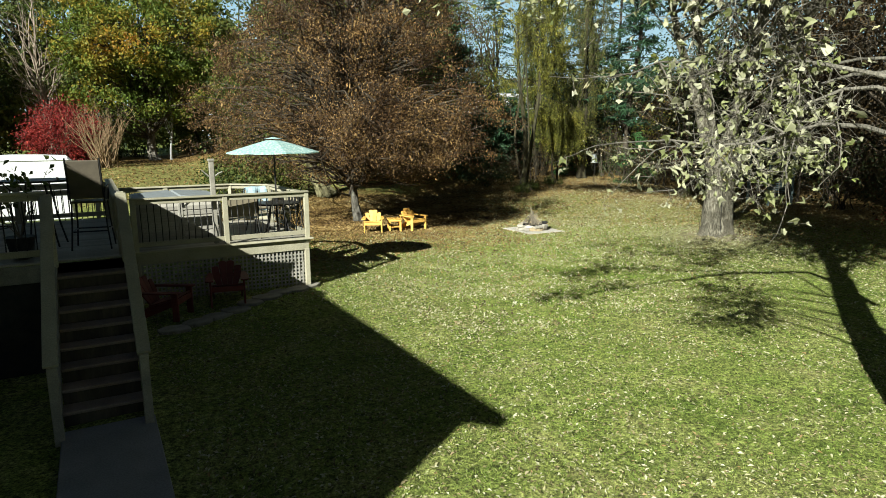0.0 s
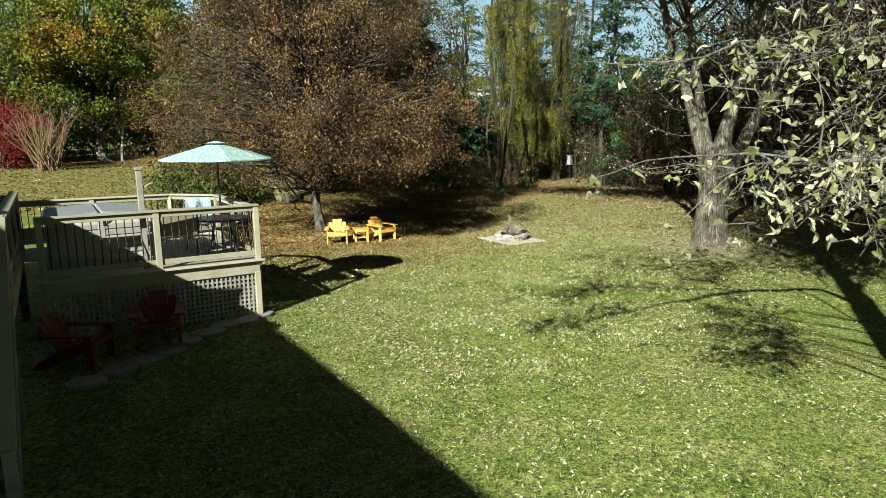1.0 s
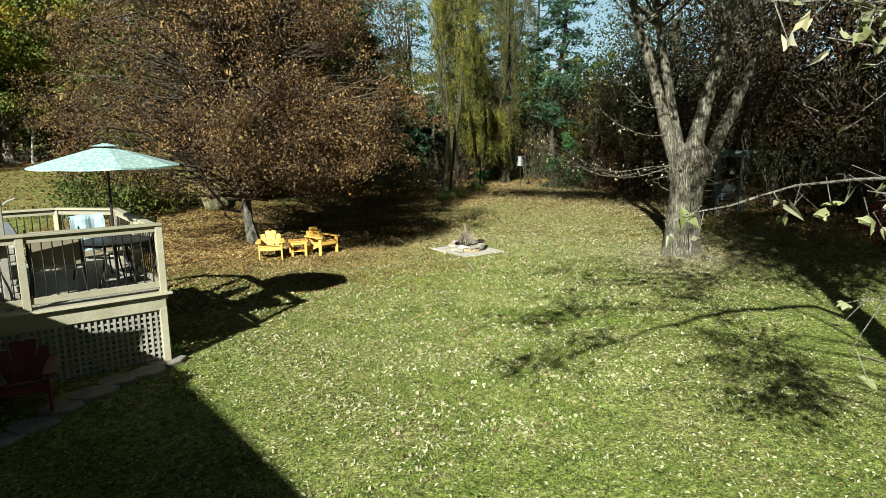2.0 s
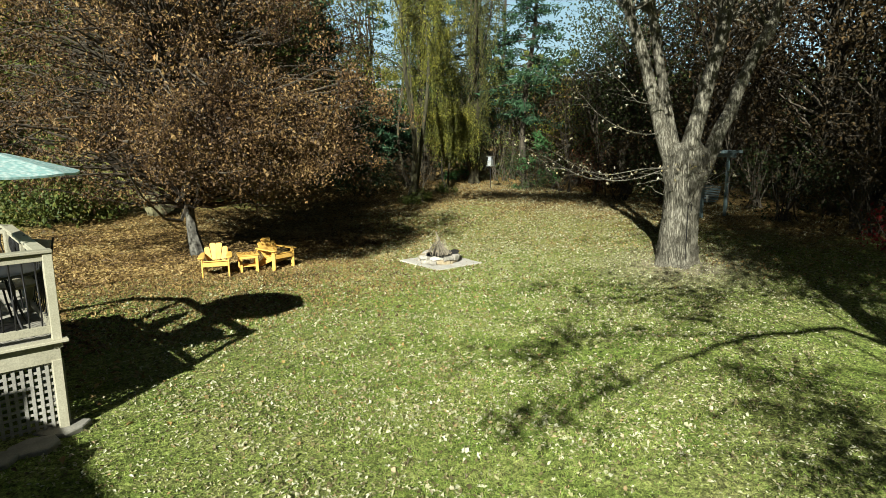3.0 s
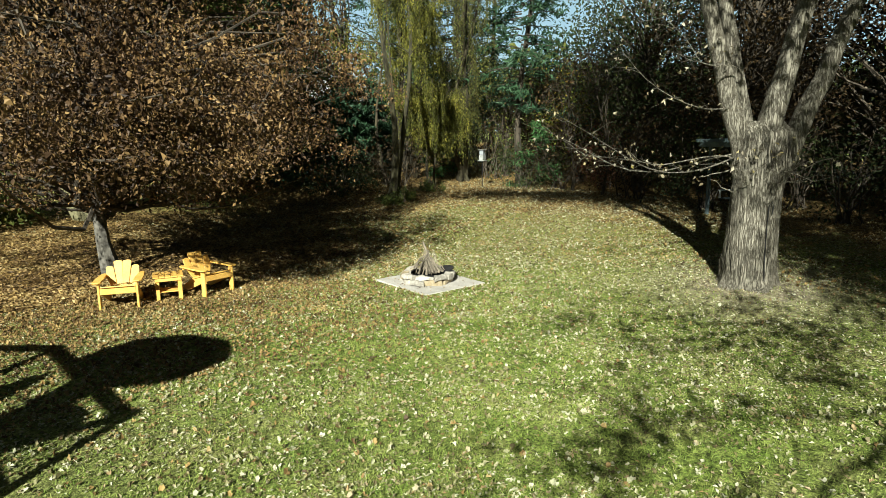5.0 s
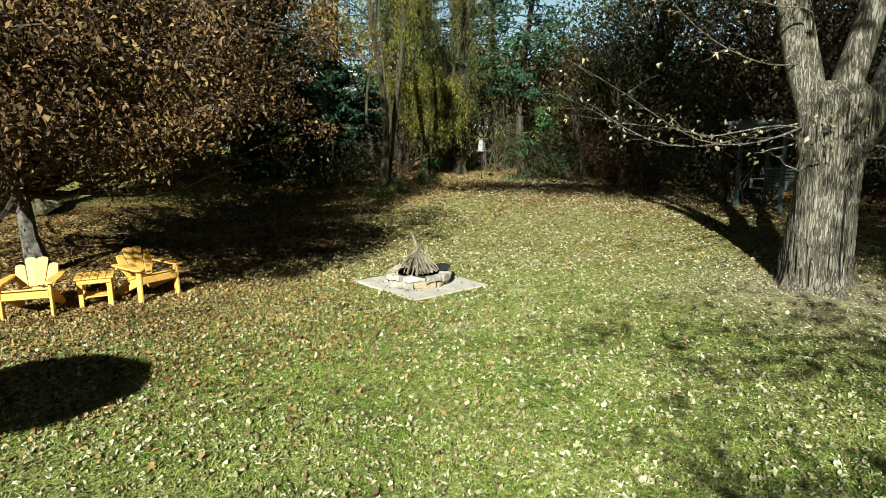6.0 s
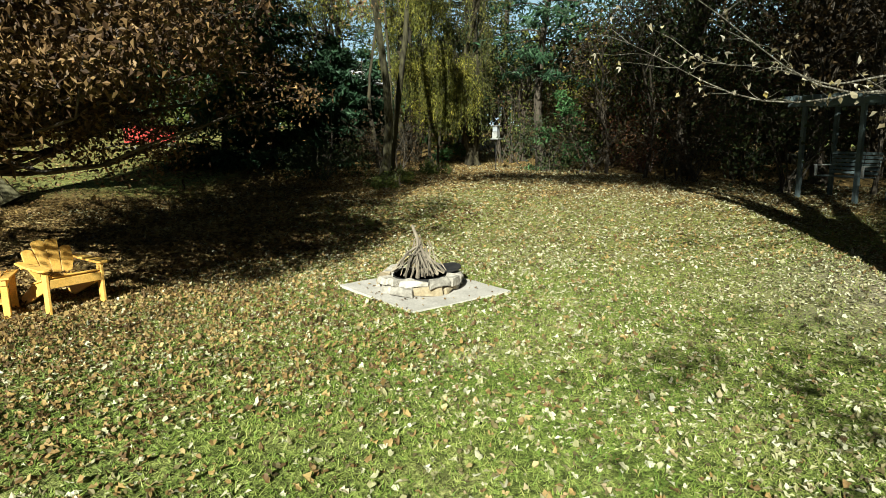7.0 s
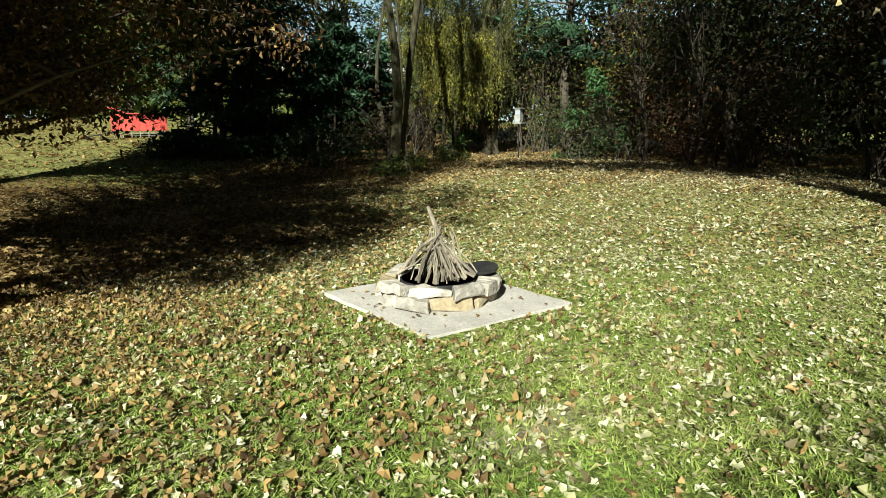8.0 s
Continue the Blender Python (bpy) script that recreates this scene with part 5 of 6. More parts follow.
# ---- chairs on the lawn ----
def make_adirondack(m, paint, label, group):
    """A slatted garden chair with broad arms and a scalloped fan back. It faces its own -y."""
    root = thing("adirondack_chair", label, "chair", group, m=m)
    for sx in (-1, 1):
        part("front_leg", board(0.035, 0.11, 0.5, 0.006, (sx * 0.30, -0.36, 0.25)), paint, root)
        out = [(-0.40, 0.30), (-0.40, 0.40), (0.12, 0.26), (0.42, 0.09), (0.46, 0.0), (0.34, 0.0)]
        bm = prism(out, -0.016, 0.016, 0.004)
        bmesh.ops.transform(bm, matrix=Matrix(((0, 0, 1, sx * 0.262), (1, 0, 0, 0), (0, 1, 0, 0), (0, 0, 0, 1))), verts=bm.verts[:])
        part("side_rail", bm, paint, root)
        arm = [(-0.07, -0.44), (-0.03, -0.47), (0.03, -0.47), (0.075, -0.43), (0.075, -0.1), (0.04, 0.3), (-0.02, 0.34), (-0.05, 0.28), (-0.07, -0.1)]
        bm = prism([(sx * (0.315 + x), y) for x, y in (arm if sx > 0 else arm[::-1])], 0.5, 0.528, 0.006)
        part("armrest", bm, paint, root)
    part("front_apron", board(0.56, 0.03, 0.1, 0.005, (0, -0.395, 0.345)), paint, root)
    for i in range(5):
        y = -0.35 + i * 0.105
        bm = board(0.565, 0.094, 0.022, 0.005)
        bmesh.ops.transform(bm, matrix=pose(0, y, 0.412 - (y + 0.35) * 0.29, -15.5, 0, 0), verts=bm.verts[:])
        part("seat_slat", bm, paint, root)
    for i, (lo0, lo1, hi0, hi1, top) in enumerate(((-0.16, -0.081, -0.272, -0.150, 0.42), (-0.079, -0.001, -0.148, -0.001, 0.52), (0.001, 0.079, 0.001, 0.148, 0.52), (0.081, 0.16, 0.150, 0.272, 0.42))):
        mid, w = (hi0 + hi1) / 2, (hi1 - hi0) / 2
        out = [(lo0, -0.06), (lo1, -0.06), (hi1, top - 0.05)]
        out += [(mid + math.cos(a) * w, top - 0.05 + math.sin(a) * 0.034) for a in (0.45, 0.9, 1.57, 2.24, 2.69)] + [(hi0, top - 0.05)]
        if i in (0, 3):
            out.insert(2 if i == 3 else len(out), ((lo1 if i == 3 else lo0) * 0.35 + (hi1 if i == 3 else hi0) * 0.65 + 0.035 * (1 if i == 3 else -1), 0.2))
        bm = prism(out, -0.011, 0.011, 0.003)
        bmesh.ops.transform(bm, matrix=pose(0, 0.15, 0.29, 90 - 24, 0, 0), verts=bm.verts[:])
        part("back_slat", bm, paint, root)
    bm = board(0.6, 0.03, 0.07, 0.004)
    bmesh.ops.transform(bm, matrix=pose(0, 0.30, 0.47, -24, 0, 0), verts=bm.verts[:])
    part("back_brace", bm, paint, root)
    return root


make_adirondack(on_ground(8.45, 20.05, -24), M_yellow, "yellow-painted wooden garden chair with a scalloped back", "yellow garden chairs")
make_adirondack(on_ground(9.92, 19.93, 12), M_yellow, "yellow-painted wooden garden chair dappled by tree shade", "yellow garden chairs")
side = thing("side_table", "small yellow-painted wooden side table between the chairs", "table", m=on_ground(9.22, 19.95, -18))
for i in range(5):
    part("top_slat", board(0.098, 0.52, 0.022, 0.005, (-0.208 + i * 0.104, 0, 0.455)), M_yellow, side)
for sx in (-1, 1):
    for sy in (-1, 1):
        part("leg", board(0.07, 0.045, 0.444, 0.005, (sx * 0.19, sy * 0.2, 0.222)), M_yellow, side)
    part("apron", board(0.03, 0.4, 0.07, 0.004, (sx * 0.19, 0, 0.405)), M_yellow, side)
    part("apron", board(0.44, 0.025, 0.06, 0.004, (0, sx * 0.225, 0.405)), M_yellow, side)
for i in range(3):
    part("shelf_slat", board(0.34, 0.11, 0.02, 0.004, (0, -0.13 + i * 0.125, 0.17)), M_yellow, side)
make_adirondack(on_ground(2.1, 12.3, -10), M_red_chair, "faded red wooden garden chair in the shade of the deck", "red garden chairs")
make_adirondack(on_ground(0.9, 11.9, 60), M_red_chair, "faded red wooden garden chair in the shade of the deck", "red garden chairs")

# stepping stones along the deck's foot
for i in range(9):
    a = rng.uniform(0, 6.28)
    rr = [(0.2 + rng.uniform(0, 0.1)) for _ in range(7)]
    x, y = 1.0 + i * 0.36, 11.0 + i * 0.24 + rng.normal() * 0.05
    bm = prism([(r * 1.1 * math.cos(a + k * 0.9), r * 0.8 * math.sin(a + k * 0.9)) for k, r in enumerate(rr)], -0.05, 0.045, 0.012)
    st = part("edging_stone", bm, M_wood_grey, None, "", on_ground(x, y))
    tagged(st, "flat grey edging stone by the deck", "stone", "edging stones")


# ---- fire pit ----
PIT = Matrix.Translation((13.46, 17.43, float(height(13.46, 17.43)) - 0.02)) @ pose(0, 0, 0, 0, 0, -5)
slab_bm = bmesh.new()
bmesh.ops.create_cube(slab_bm, size=1.0, matrix=Matrix.Translation((0, 0, 0.0)) @ Matrix.Diagonal((1.5, 1.66, 0.1, 1)))
bmesh.ops.subdivide_edges(slab_bm, edges=[e for e in slab_bm.edges if abs(e.verts[0].co.z - e.verts[1].co.z) < 0.01], cuts=14, use_grid_fill=True)
for v in slab_bm.verts:
    q = noise.noise(v.co * 4.0) * 0.02
    if abs(abs(v.co.x) - 0.75) < 0.01:
        v.co.x += q
    if abs(abs(v.co.y) - 0.83) < 0.01:
        v.co.y += q
    if v.co.z > 0:
        v.co.z += noise.noise(v.co * 6.0) * 0.004
slab = part("fire_pit_slab", slab_bm, M_slab, None, "", PIT)
tagged(slab, "pale concrete slab under the fire pit with leaves on it", "slab")
pit = thing("fire_pit", "low round fire pit of pale and ochre fieldstones", "fire pit", m=PIT @ pose(0.0, 0.06, 0.052))


def stone_bm(a0, a1, r0, r1, z0, z1, seed):
    """A rounded wedge of stone in a ring."""
    bm = bmesh.new()
    n = 4
    ring = []
    for i in range(n + 1):
        a = a0 + (a1 - a0) * i / n
        ring.append([bm.verts.new((r * math.cos(a), r * math.sin(a), z)) for r, z in ((r0, z0), (r1, z0), (r1 - 0.005, (z0 + z1) / 2), (r1 - 0.02, z1), (r0, z1))])
    for i in range(n):
        for k in range(5):
            bm.faces.new((ring[i][k], ring[i][(k + 1) % 5], ring[i + 1][(k + 1) % 5], ring[i + 1][k]))
    bm.faces.new(ring[0][::-1])
    bm.faces.new(ring[-1])
    bmesh.ops.recalc_face_normals(bm, faces=bm.faces[:])
    for v in bm.verts:
        v.co += Vector(noise.noise_vector(v.co * 5 + Vector((seed * 3.7, 0, 0)))) * 0.055
    bmesh.ops.bevel(bm, geom=[e for e in bm.edges if e.calc_face_angle(0) > 0.7], offset=0.008, segments=1, affect="EDGES")
    return bm


def ring_of_stones(count, z0, z1, turn):
    cuts = np.cumsum(rng.uniform(0.6, 1.4, count))
    cuts = cuts / cuts[-1] * 2 * math.pi + turn
    for i in range(count):
        a0, a1 = cuts[i - 1] - (2 * math.pi if i == 0 else 0), cuts[i]
        lift = rng.uniform(-0.02, 0.03)
        part("stone", stone_bm(a0 + 0.02, a1 - 0.02, 0.37 + rng.uniform(0, 0.04), 0.54 + rng.uniform(-0.035, 0.035), z0, z1 + lift, i + z0 * 50), M_stone_tan if rng.random() < 0.2 else M_stone, pit)


ring_of_stones(12, 0.0, 0.088, 0.4)
ring_of_stones(9, 0.092, 0.18, 0.9)
liner = Soup()
tube(liner, [(0, 0, 0.0), (0, 0, 0.17), (0, 0, 0.17), (0, 0, 0.02)], [0.35, 0.35, 0.335, 0.335], 28)
part("liner", liner, M_soot_shade, pit, "sooty black steel liner")
ash = Soup()
disc_mesh(ash, 0.34, 0.02, 0.12)
part("ash_bed", ash, M_ash, pit)
pile = thing("stick_pile", "cone of dry sticks stacked in the fire pit", "sticks", m=PIT @ pose(0.0, 0.06, 0.052))
for i in range(70):
    a = rng.uniform(0, 6.28)
    r = rng.uniform(0.12, 0.38)
    foot = np.array([np.cos(a) * r, np.sin(a) * r, 0.11 if r < 0.33 else 0.22])
    topz = rng.uniform(0.30, 0.58) * (1.25 - r)
    k = rng.uniform(0.0, 0.22)
    tip = np.array([rng.normal() * 0.035 + np.cos(a) * r * k, rng.normal() * 0.035 + np.sin(a) * r * k, topz + 0.04])
    s = Soup()
    rad = rng.uniform(0.005, 0.016) if i % 7 else 0.024
    tube(s, bend(foot, tip, 0, 0.34, 6), np.linspace(rad, rad * 0.55, 6), 5, 0.12)
    part("stick", s, M_stick, pile)
s = Soup()
tube(s, [(0.05, -0.06, 0.14), (0.03, -0.02, 0.4), (0.0, 0.02, 0.58), (-0.05, 0.05, 0.74), (-0.07, 0.06, 0.80)], [0.035, 0.034, 0.026, 0.022, 0.016], 7, 0.1)
part("stick", s, M_stick, pile, "thick pale branch")


lid = Soup()
tube(lid, [(0, 0, 0.0), (0, 0, 0.022), (0, 0, 0.022)], [0.14, 0.14, 0.002], 20)
part("lid", lid, M_soot_shade, pit, "round dark metal lid", pose(0.36, -0.17, 0.225, 6, -8, 0))


# ---- swing, feeder, playhouse ----
swing = thing("arbor_swing", "weathered blue-green wooden arbor with a slatted bench swing", "swing", m=on_ground(23.95, 16.02, 247.1, 0.0))
for x, y in ((-0.7, 0.0), (0.7, 0.0), (-0.7, 1.0), (0.7, 1.0)):
    part("post", board(0.088, 0.088, 2.2, 0.006, (x, y, 1.08)), M_swing, swing)
for y in (0.0, 1.0):
    part("beam", board(2.2, 0.05, 0.14, 0.005, (0, y - 0.06, 2.12)), M_swing, swing)
for i in range(9):
    part("rafter", board(0.045, 1.7, 0.1, 0.01, (-0.96 + i * 0.24, 0.5, 2.24)), M_swing, swing)
for i in range(5):
    part("seat_slat", board(1.16, 0.07, 0.02, 0.004, (0, 0.35 + i * 0.085, 0.5)), M_swing, swing)
for i in range(6):
    bm = board(1.16, 0.02, 0.06, 0.004)
    bmesh.ops.transform(bm, matrix=pose(0, 0.78 + i * 0.02, 0.58 + i * 0.085, -12, 0, 0), verts=bm.verts[:])
    part("back_slat", bm, M_swing, swing)
for sx in (-1, 1):
    part("armrest", board(0.07, 0.48, 0.025, 0.006, (sx * 0.56, 0.52, 0.74)), M_white_paint, swing, "white-painted armrest")
    part("arm_support", board(0.05, 0.05, 0.24, 0.004, (sx * 0.56, 0.33, 0.62)), M_white_paint, swing)
    for y in (0.34, 0.82):
        s = Soup()
        tube(s, [(sx * 0.56, y, 0.72), (sx * 0.56, 0.5, 2.1)], [0.007, 0.007], 5)
        part("chain", s, M_iron, swing)

feeder = thing("bird_feeder", "white box bird feeder hung from a thin pole", "bird feeder", m=on_ground(25.5, 27.4, 20) @ Matrix.Diagonal((1.45, 1.45, 1.2, 1)))
s = Soup()
tube(s, [(0, 0, 0), (0, 0, 1.4)], [0.014, 0.012], 6)
part("pole", s, M_iron, feeder)
part("tray", board(0.26, 0.2, 0.03, 0.005, (0, 0, 0.98)), M_feeder, feeder)
part("seed_box", board(0.2, 0.14, 0.2, 0.008, (0, 0, 1.095)), M_feeder, feeder)
part("hopper", board(0.17, 0.12, 0.16, 0.008, (0, 0, 1.28)), M_tub_cover, feeder)
part("roof", board(0.24, 0.2, 0.025, 0.005, (0, 0, 1.375)), M_wood_grey, feeder)

coop = thing("red_coop", "low red-painted wooden coop with a wire run on the far lawn", "coop", m=on_ground(17.95, 42.0, -18) @ Matrix.Diagonal((0.84, 0.84, 0.84, 1)))
for k in range(8):
    part("wall_board", board(0.31, 0.04, 0.8, 0.006, (-1.1 + k * 0.315, -0.5, 0.72)), M_red_wood, coop)
part("body", board(2.5, 0.94, 0.78, 0.01, (0, 0, 0.72)), M_red_wood, coop)
bm = prism([(-1.35, 1.42), (-0.55, 1.12), (1.4, 1.12), (1.4, 1.17), (-0.5, 1.18), (-1.3, 1.5)], -0.6, 0.6, 0.01)
bmesh.ops.transform(bm, matrix=pose(0, 0, 0, 90, 0, 0), verts=bm.verts[:])
part("roof", bm, M_red_wood, coop)
for k in range(7):
    part("leg", board(0.05, 0.05, 0.36, 0.004, (-1.15 + k * 0.385, -0.45, 0.16)), M_wood_grey, coop)
for k in range(3):
    part("wire", board(2.4, 0.006, 0.012, 0.0, (0, -0.45, 0.08 + k * 0.1)), M_lattice, coop)
bm = board(1.3, 0.25, 0.05, 0.008)
bmesh.ops.transform(bm, matrix=pose(-1.75, -0.55, 0.16, 0, -12, 0), verts=bm.verts[:])
part("ramp", bm, M_soot_shade, coop)

# pale house beyond the woods
pale = thing("far_house", "low house with a pale roof half hidden behind the woods", "house", m=pose(35.4, 53.0, 1.6, 0, 0, -20))
part("wall", board(6, 6, 4.2, 0.0, (0, 0, 2.1)), M_brick_far, pale)
bm = prism([(-4.1, 4.0), (4.1, 4.0), (0.3, 6.0), (-0.3, 6.0)], -3.3, 3.3)
bmesh.ops.transform(bm, matrix=pose(0, 0, 0, 90, 0, 90), verts=bm.verts[:])
part("roof", bm, M_house_white, pale, "pale sunlit roof")


# ---- the leafy tree beside the camera's way ----
def make_near_maple():
    bx, by = 6.2, 1.35
    root = thing("maple_tree", "silver maple with pale yellow-green leaves on drooping grey branches", "tree", m=pose(bx, by, float(height(bx, by)) - 0.1))
    wood, green = Soup(), Soup()
    path = bend((0, 0, 0), (-0.4, 0.9, 13), 0, 0.12, 12)
    t = np.linspace(0, 1, 12)
    tube(wood, path, 0.38 * (1 - 0.85 * t) * (1 + 0.6 * np.exp(-t * 15)), 12, 0.05)

    def twig_leaves(line, n):
        for _ in range(n):
            o = line[rng.integers(1, len(line))] + rng.normal(size=3) * 0.03
            e = o + rng.normal(size=3) * [0.1, 0.1, 0.05] + [0, 0, -0.06]
            tube(wood, [o, e], [0.0025, 0.0015], 3)
            lobed_leaf(green, e, rng.normal(size=3) * [1, 1, 0.5] + [0, 0, -0.7], rng.normal(size=3) * 0.7 + [0, 0, 1], rng.uniform(0.05, 0.098))

    def bough(a, b, r, sag, sprays, per, reach):
        line = bend(a, b, sag, 0.3, 10)
        tube(wood, line, np.linspace(r, 0.008, 10), 7)
        for _ in range(sprays):
            o = line[rng.integers(6, 10)]
            e = o + rng.normal(size=3) * reach + [0, 0, -0.12]
            tw = bend(o, e, 0, 0.35, 6)
            tube(wood, tw, np.linspace(0.009, 0.003, 6), 4)
            for _ in range(2):
                q = tw[rng.integers(2, 6)]
                tw2 = bend(q, q + rng.normal(size=3) * 0.28, 0, 0.3, 4)
                tube(wood, tw2, np.linspace(0.005, 0.002, 4), 3)
                twig_leaves(tw2, per // 3)
            twig_leaves(tw, int(per * 0.8))
        return line

    base = np.array([bx, by, 0.0])

    def to(x, y, z):
        return np.array([x, y, z]) - base

    reach = np.array([0.3, 0.3, 0.3])
    bough((-0.05, 0.1, 2.6), to(4.7, 4.05, 3.3), 0.028, 0.5, 18, 10, reach)
    bough((-0.05, 0.15, 3.2), to(4.6, 4.15, 4.0), 0.028, 0.4, 18, 10, reach)
    bough((-0.1, 0.2, 2.9), to(5.3, 3.7, 3.2), 0.026, 0.5, 16, 10, reach)
    bough((-0.1, 0.3, 4.0), to(4.35, 4.15, 4.7), 0.032, 0.4, 20, 10, reach)
    bough((0.0, 0.1, 3.5), to(5.55, 4.0, 3.75), 0.022, 0.15, 7, 8, reach)
    bough((0.0, 0.1, 3.4), to(5.35, 3.9, 3.5), 0.022, 0.4, 7, 8, reach)
    # high boughs that shade the lawn
    def high_bough(way, r0, r1):
        p = np.array([to(*w) for w in way])
        t, u = np.linspace(0, 1, 16), np.linspace(0, 1, len(p))
        q = np.stack([np.interp(t, u, p[:, k]) for k in range(3)], -1)
        q[1:-1] = (q[:-2] + q[1:-1] + q[2:]) / 3 + rng.normal(size=(14, 3)) * 0.03
        tube(wood, q, np.linspace(r0, r1, 16), 8)
        return q

    def tuft(x, y, z, wide, sprays, per):
        for _ in range(sprays):
            c = to(x, y, z) + rng.normal(size=3) * [wide * 1.5, wide * 1.2, wide * 0.5]
            o = to(x, y, z) + rng.normal(size=3) * 0.12
            tube(wood, bend(o, c, 0, 0.4, 5), np.linspace(0.016, 0.004, 5), 4)
            leaves(green, c + rng.normal(size=(per, 3)) * [0.17, 0.17, 0.12], 0.11, 0.085, 0.3)

    high_bough(((6.4, 1.5, 4.4), (6.9, 2.64, 5.4), (6.2, 3.05, 5.5), (5.05, 3.56, 5.5), (3.75, 3.78, 5.5), (2.95, 3.9, 5.5), (1.6, 3.88, 5.5), (0.3, 3.86, 5.5)), 0.085, 0.014)
    high_bough(((5.05, 3.56, 5.5), (4.3, 4.4, 5.5), (3.2, 5.3, 5.5), (2.0, 5.7, 5.6)), 0.035, 0.008)
    high_bough(((6.1, 1.6, 4.0), (7.0, 3.6, 5.0), (6.7, 5.6, 5.5), (5.7, 8.2, 5.7)), 0.03, 0.008)
    high_bough(((6.9, 2.64, 5.4), (8.0, 3.6, 5.6), (8.9, 3.5, 5.7)), 0.025, 0.008)
    high_bough(((6.5, 6.0, 5.5), (5.2, 6.5, 5.6), (4.4, 7.0, 5.7)), 0.018, 0.006)
    high_bough(((6.1, 1.6, 4.6), (4.8, 2.4, 5.3), (3.5, 2.2, 5.6)), 0.04, 0.01)
    for x, y, wide, sprays in ((0.0, 4.0, 0.22, 8), (0.4, 4.4, 0.25, 6), (1.0, 4.15, 0.25, 6), (1.8, 4.2, 0.25, 6), (1.6, 5.3, 0.3, 8), (2.1, 5.5, 0.3, 9), (2.8, 5.7, 0.3, 10), (3.4, 5.2, 0.3, 5), (4.2, 4.6, 0.35, 6), (5.2, 4.6, 0.35, 7), (6.1, 4.9, 0.35, 9), (6.1, 6.1, 0.4, 10), (6.9, 6.0, 0.35, 7),
                               (6.1, 7.4, 0.35, 6), (5.4, 8.3, 0.35, 6), (5.5, 7.5, 0.35, 6), (5.2, 6.3, 0.35, 7), (6.8, 7.7, 0.4, 6), (4.3, 3.2, 0.3, 5), (3.6, 2.2, 0.3, 4), (7.8, 5.2, 0.4, 9), (8.5, 4.4, 0.4, 9), (7.2, 5.2, 0.4, 8), (8.2, 3.6, 0.4, 8), (9.0, 3.4, 0.4, 9), (6.6, 5.4, 0.35, 7), (7.6, 6.6, 0.4, 8), (9.4, 4.4, 0.4, 8)):
        tuft(x, y, 5.5, wide, sprays, 11)
    # unseen high leaf masses, added so their shadow covers the swing and woods
    for k in range(200):
        d = rng.normal(size=3)
        d /= np.linalg.norm(d)
        q = d * [3.6, 3.6, 2.6] * rng.uniform(0.3, 1) ** 0.5 + ([0.4, -0.35, 10.4] if k < 160 else [3.6, 3.4, 10.8])
        o = path[rng.integers(7, 12)]
        tube(wood, bend(o, q, 0, 0.3, 5), np.linspace(0.035, 0.006, 5), 4)
        leaves(green, q + rng.normal(size=(95, 3)) * [0.6, 0.6, 0.4], 0.13, 0.1, 0.3)
    # a lower unseen mass, added for more shade on the wood's edge
    for k in range(60):
        q = rng.normal(size=3) * [1.7, 1.3, 0.8] + [1.5, -0.2, 8.6]
        o = path[rng.integers(5, 9)]
        tube(wood, bend(o, q, 0, 0.3, 5), np.linspace(0.035, 0.006, 5), 4)
        leaves(green, q + rng.normal(size=(95, 3)) * [0.6, 0.6, 0.4], 0.13, 0.1, 0.3)
    part("trunk", wood, M_bark, root)
    part("crown", green, L_maple, root)


make_near_maple()


# ---- grass and fallen leaves ----
def scatter(n, x0, x1, y0, y1):
    p = rng.uniform((x0, y0), (x1, y1), (n, 2))
    return p


def on_lawn(p):
    """Keeps what lies on open ground: not in the deck, the house, the pad or the fire pit's slab."""
    x, y = p[:, 0], p[:, 1]
    ok = ~((x < DX1 + 0.1) & (y > DY0 - 0.05) & (y < DY1))
    ok &= ~((x < 0.6) & (y > 4.2))
    ok &= ~((np.abs(x - 13.46) < 0.78) & (np.abs(y - 17.43) < 0.9))
    return p[ok]


def laid(soup, p, length, width, lift=0.015):
    z = height(p[:, 0], p[:, 1]) + rng.uniform(0.004, lift + 0.004, len(p))
    leaves(soup, np.c_[p, z], length, width, 0.0, 0.6, 0.35)


TRACK = np.stack([np.linspace(1, 13, 14), np.linspace(3, 16.5, 14)], -1)


def strewn(n, x0, x1, y0, y1, fall, floor, rough):
    """Places over the lawn, thickest along its middle and in patches."""
    p = on_lawn(scatter(n, x0, x1, y0, y1))
    d = np.min(np.linalg.norm(p[:, None] - TRACK[None], axis=2), axis=1)
    patch = np.sin(p[:, 0] * 0.9 + 2 * np.sin(p[:, 1] * 0.5)) * np.cos(p[:, 1] * 0.8 + np.sin(p[:, 0] * 0.7)) + 0.6 * np.sin(p[:, 0] * 2.7 + p[:, 1] * 1.9)
    keep = np.clip(1 - d / fall, floor, 1) * (1 + rough * patch)
    return p[rng.random(len(p)) < keep]


lawn_leaves = Soup()
p = np.concatenate([strewn(170000, 0, 26, 0, 31, 20, 0.36, 0.55), strewn(3000, 6, 17, 9, 21, 4.5, 0.0, 0.3)])
d = np.hypot((p[:, 0] - 12.0) / 4.5, (p[:, 1] - 15.5) / 4.5)
p = p[rng.random(len(p)) < np.clip(d, 0.25, 1)]
p = np.concatenate([p, on_lawn(rng.normal(size=(11000, 2)) * [2.6, 2.6] + [17.6, 12.2])])
half = len(p) // 2
p = p[rng.permutation(len(p))]
laid(lawn_leaves, p[:half], 0.053, 0.027)
laid(lawn_leaves, p[half:], 0.042, 0.021)
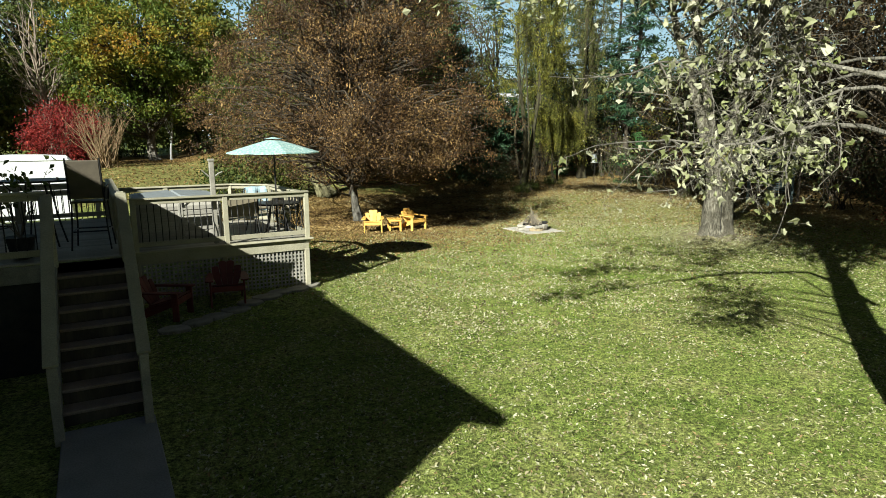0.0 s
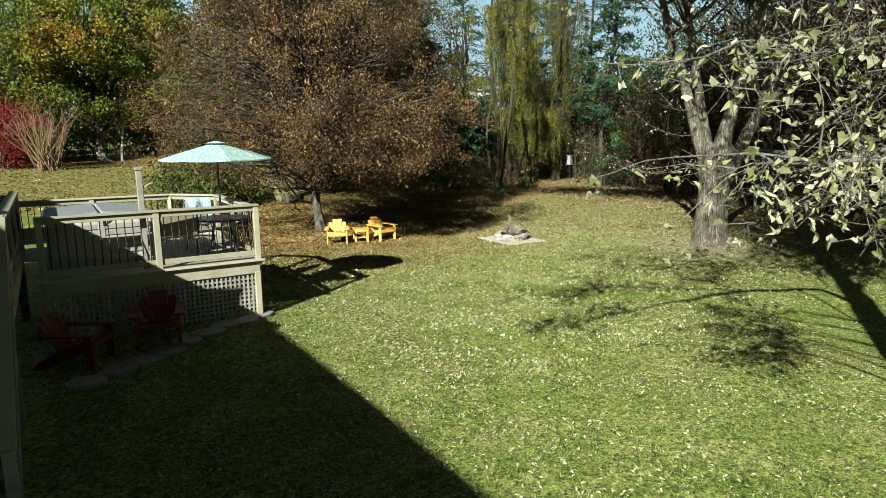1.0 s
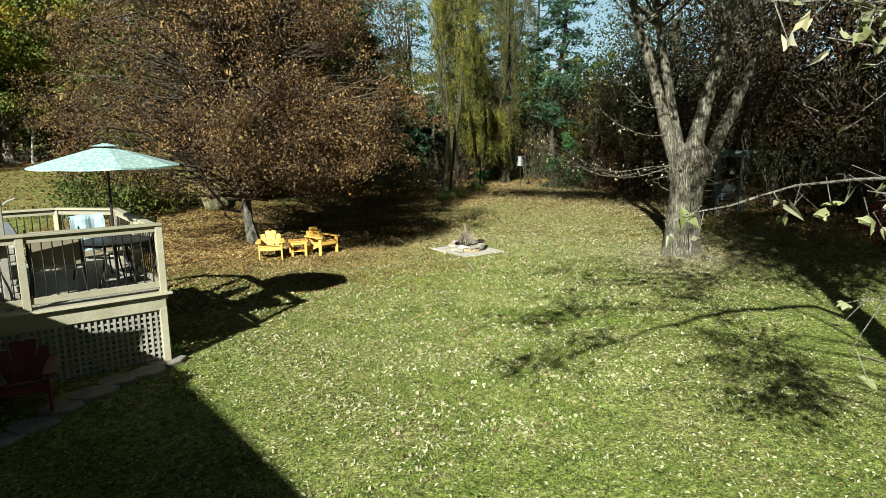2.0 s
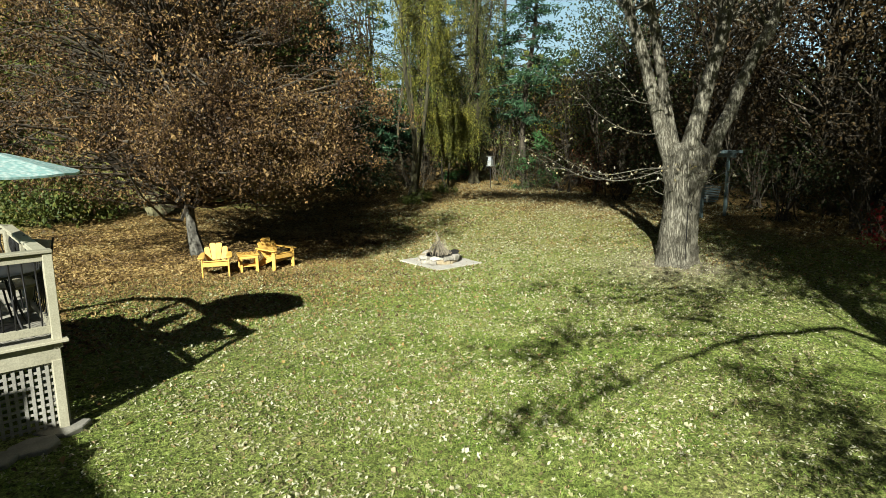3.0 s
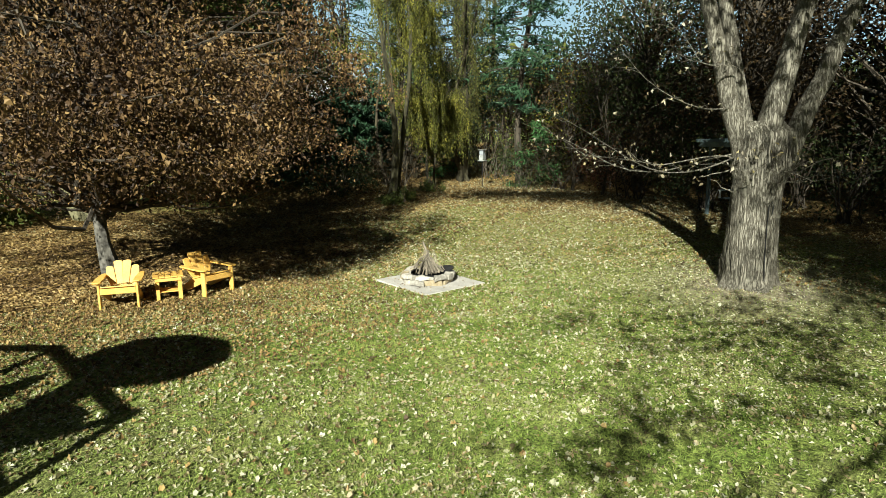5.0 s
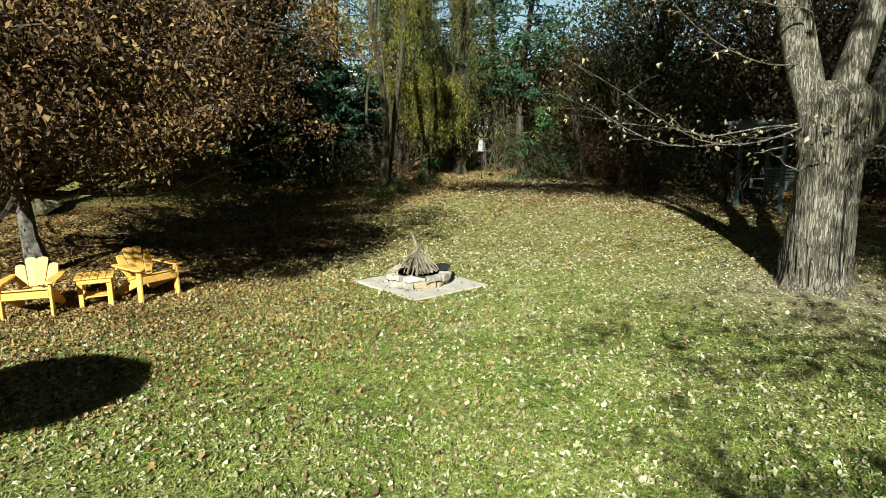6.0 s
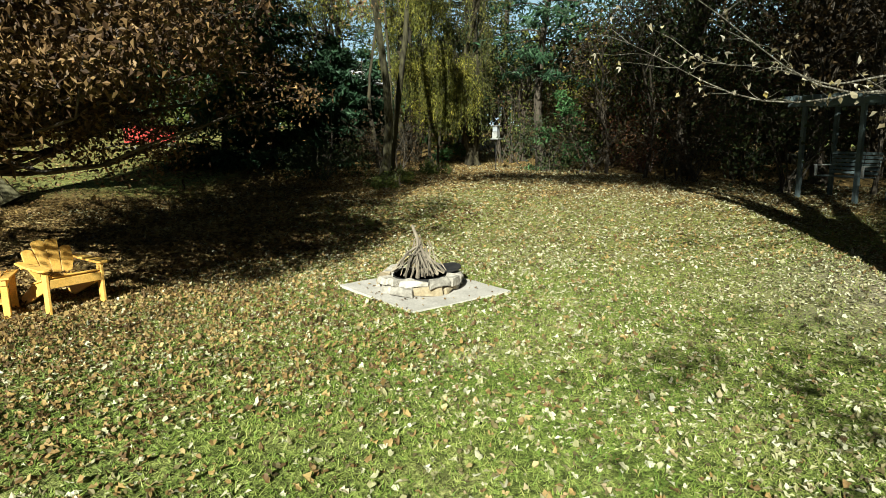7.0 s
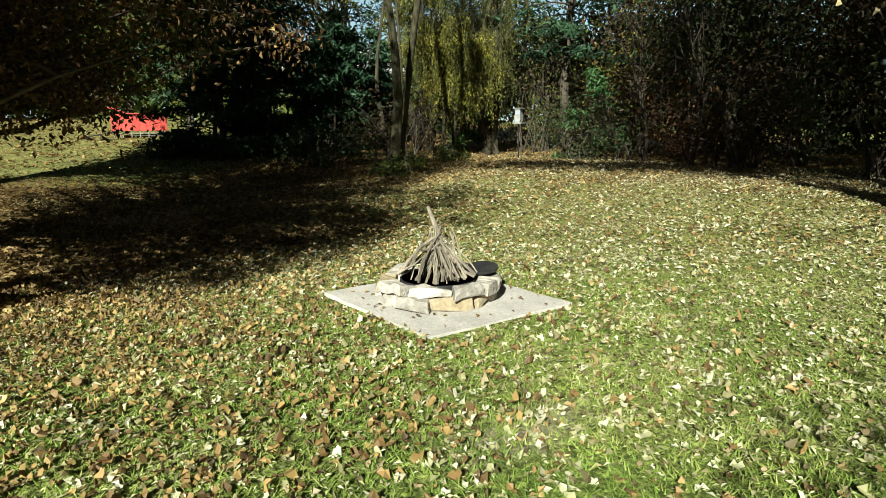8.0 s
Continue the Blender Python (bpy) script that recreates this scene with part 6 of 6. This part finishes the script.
back_lawn = on_lawn(scatter(26000, 11, 28, 15, 30))
back_lawn = back_lawn[back_lawn[:, 0] * 0.55 + back_lawn[:, 1] * 0.83 > 22.5]
laid(lawn_leaves, back_lawn, 0.075, 0.042, 0.03)
near = strewn(30000, 5, 19, 8, 21, 7.0, 0.0, 0.3)
lobed_leaves(lawn_leaves, np.c_[near, height(near[:, 0], near[:, 1]) + rng.uniform(0.008, 0.026, len(near))], 0.026, 0.062, 0.45)
tagged(new("fallen_leaves", lawn_leaves.mesh("fallen_leaves", L_fallen)), "pale dry leaves scattered over the lawn", "leaves", kind="stuff")

litter = Soup()
q = np.concatenate([rng.normal(size=(58000, 2)) * [3.4, 3.4] + [9.4, 22.6], rng.normal(size=(16000, 2)) * [5.0, 2.6] + [19, 28], scatter(9000, 17, 27, 5, 22), scatter(14000, 3.5, 12, 15.5, 30)])
far_leaves = scatter(9000, -6, 18, 33, 62)
q = on_lawn(q)
close = (q[:, 1] < 20.8) & (q[:, 0] > 5)
laid(litter, q[~close], 0.098, 0.06, 0.045)
laid(litter, far_leaves, 0.16, 0.1, 0.05)
lobed_leaves(litter, np.c_[q[close], height(q[close][:, 0], q[close][:, 1]) + rng.uniform(0.008, 0.03, close.sum())], 0.03, 0.066, 0.45)
tagged(new("leaf_litter", litter.mesh("leaf_litter", L_litter)), "thick brown leaf litter under the trees", "leaves", kind="stuff")

bits = Soup()
laid(bits, np.concatenate([strewn(85000, 0, 26, 0, 30, 18, 0.3, 0.85), strewn(36000, 6, 17, 8, 20, 5, 0.0, 0.9)]), 0.028, 0.013, 0.03)
tagged(new("thatch", bits.mesh("thatch", L_thatch)), "dry bits of leaf and dead grass over the lawn", "thatch", kind="stuff")

dropped = Soup()
for x, y, z, rx, ry, n in ((8.5, 20.0, 0.42, 0.2, 0.16, 40), (9.9, 19.9, 0.42, 0.2, 0.16, 40), (9.22, 19.95, 0.47, 0.22, 0.2, 36)):
    c = rng.uniform(-1, 1, (n, 2)) * [rx, ry]
    slope = 0.0 if z > 0.45 else -0.28
    leaves(dropped, np.c_[x + c[:, 0], y + c[:, 1], float(height(x, y)) + z + slope * (c[:, 1] + ry) + 0.012], 0.06, 0.038, 0.0, 0.8, 0.35)
tagged(new("chair_leaves", dropped.mesh("chair_leaves", L_litter)), "brown leaves fallen on the yellow chairs and table", "leaves", kind="stuff")

few = Soup()
a = rng.uniform((-0.72, -0.8), (0.72, 0.8), (90, 2))
a = a[np.hypot(a[:, 0], a[:, 1] - 0.06) > 0.58]
m3 = np.array(PIT)
xyz = np.c_[a, np.full(len(a), 0.062)] @ m3[:3, :3].T + m3[:3, 3]
leaves(few, xyz, 0.045, 0.026, 0.0, 0.8, 0.35)
tagged(new("slab_leaves", few.mesh("slab_leaves", L_litter)), "dry leaves lying on the fire pit slab", "leaves", kind="stuff")

grass = Soup()
g = np.concatenate([strewn(420000, 0, 22, 0, 26, 13, 0.1, 0.2), strewn(260000, 6, 17, 8, 20, 4.5, 0.0, 0.2)])
gz = height(g[:, 0], g[:, 1])
n = len(g)
a = rng.uniform(0, 2 * np.pi, n)
h = rng.uniform(0.012, 0.042, n)
w = 0.0055
d = np.stack([np.cos(a), np.sin(a)], -1)
tilt = rng.normal(size=(n, 2)) * 0.03
v = np.stack([np.c_[g - d * w, gz - 0.004], np.c_[g + d * w, gz - 0.004], np.c_[g + tilt, gz + h]], 1)
grass.add(v, np.arange(n * 3).reshape(-1, 3))
tagged(new("grass", grass.mesh("grass", L_grass)), "short yellow-green grass blades of the lawn", "grass", kind="stuff")
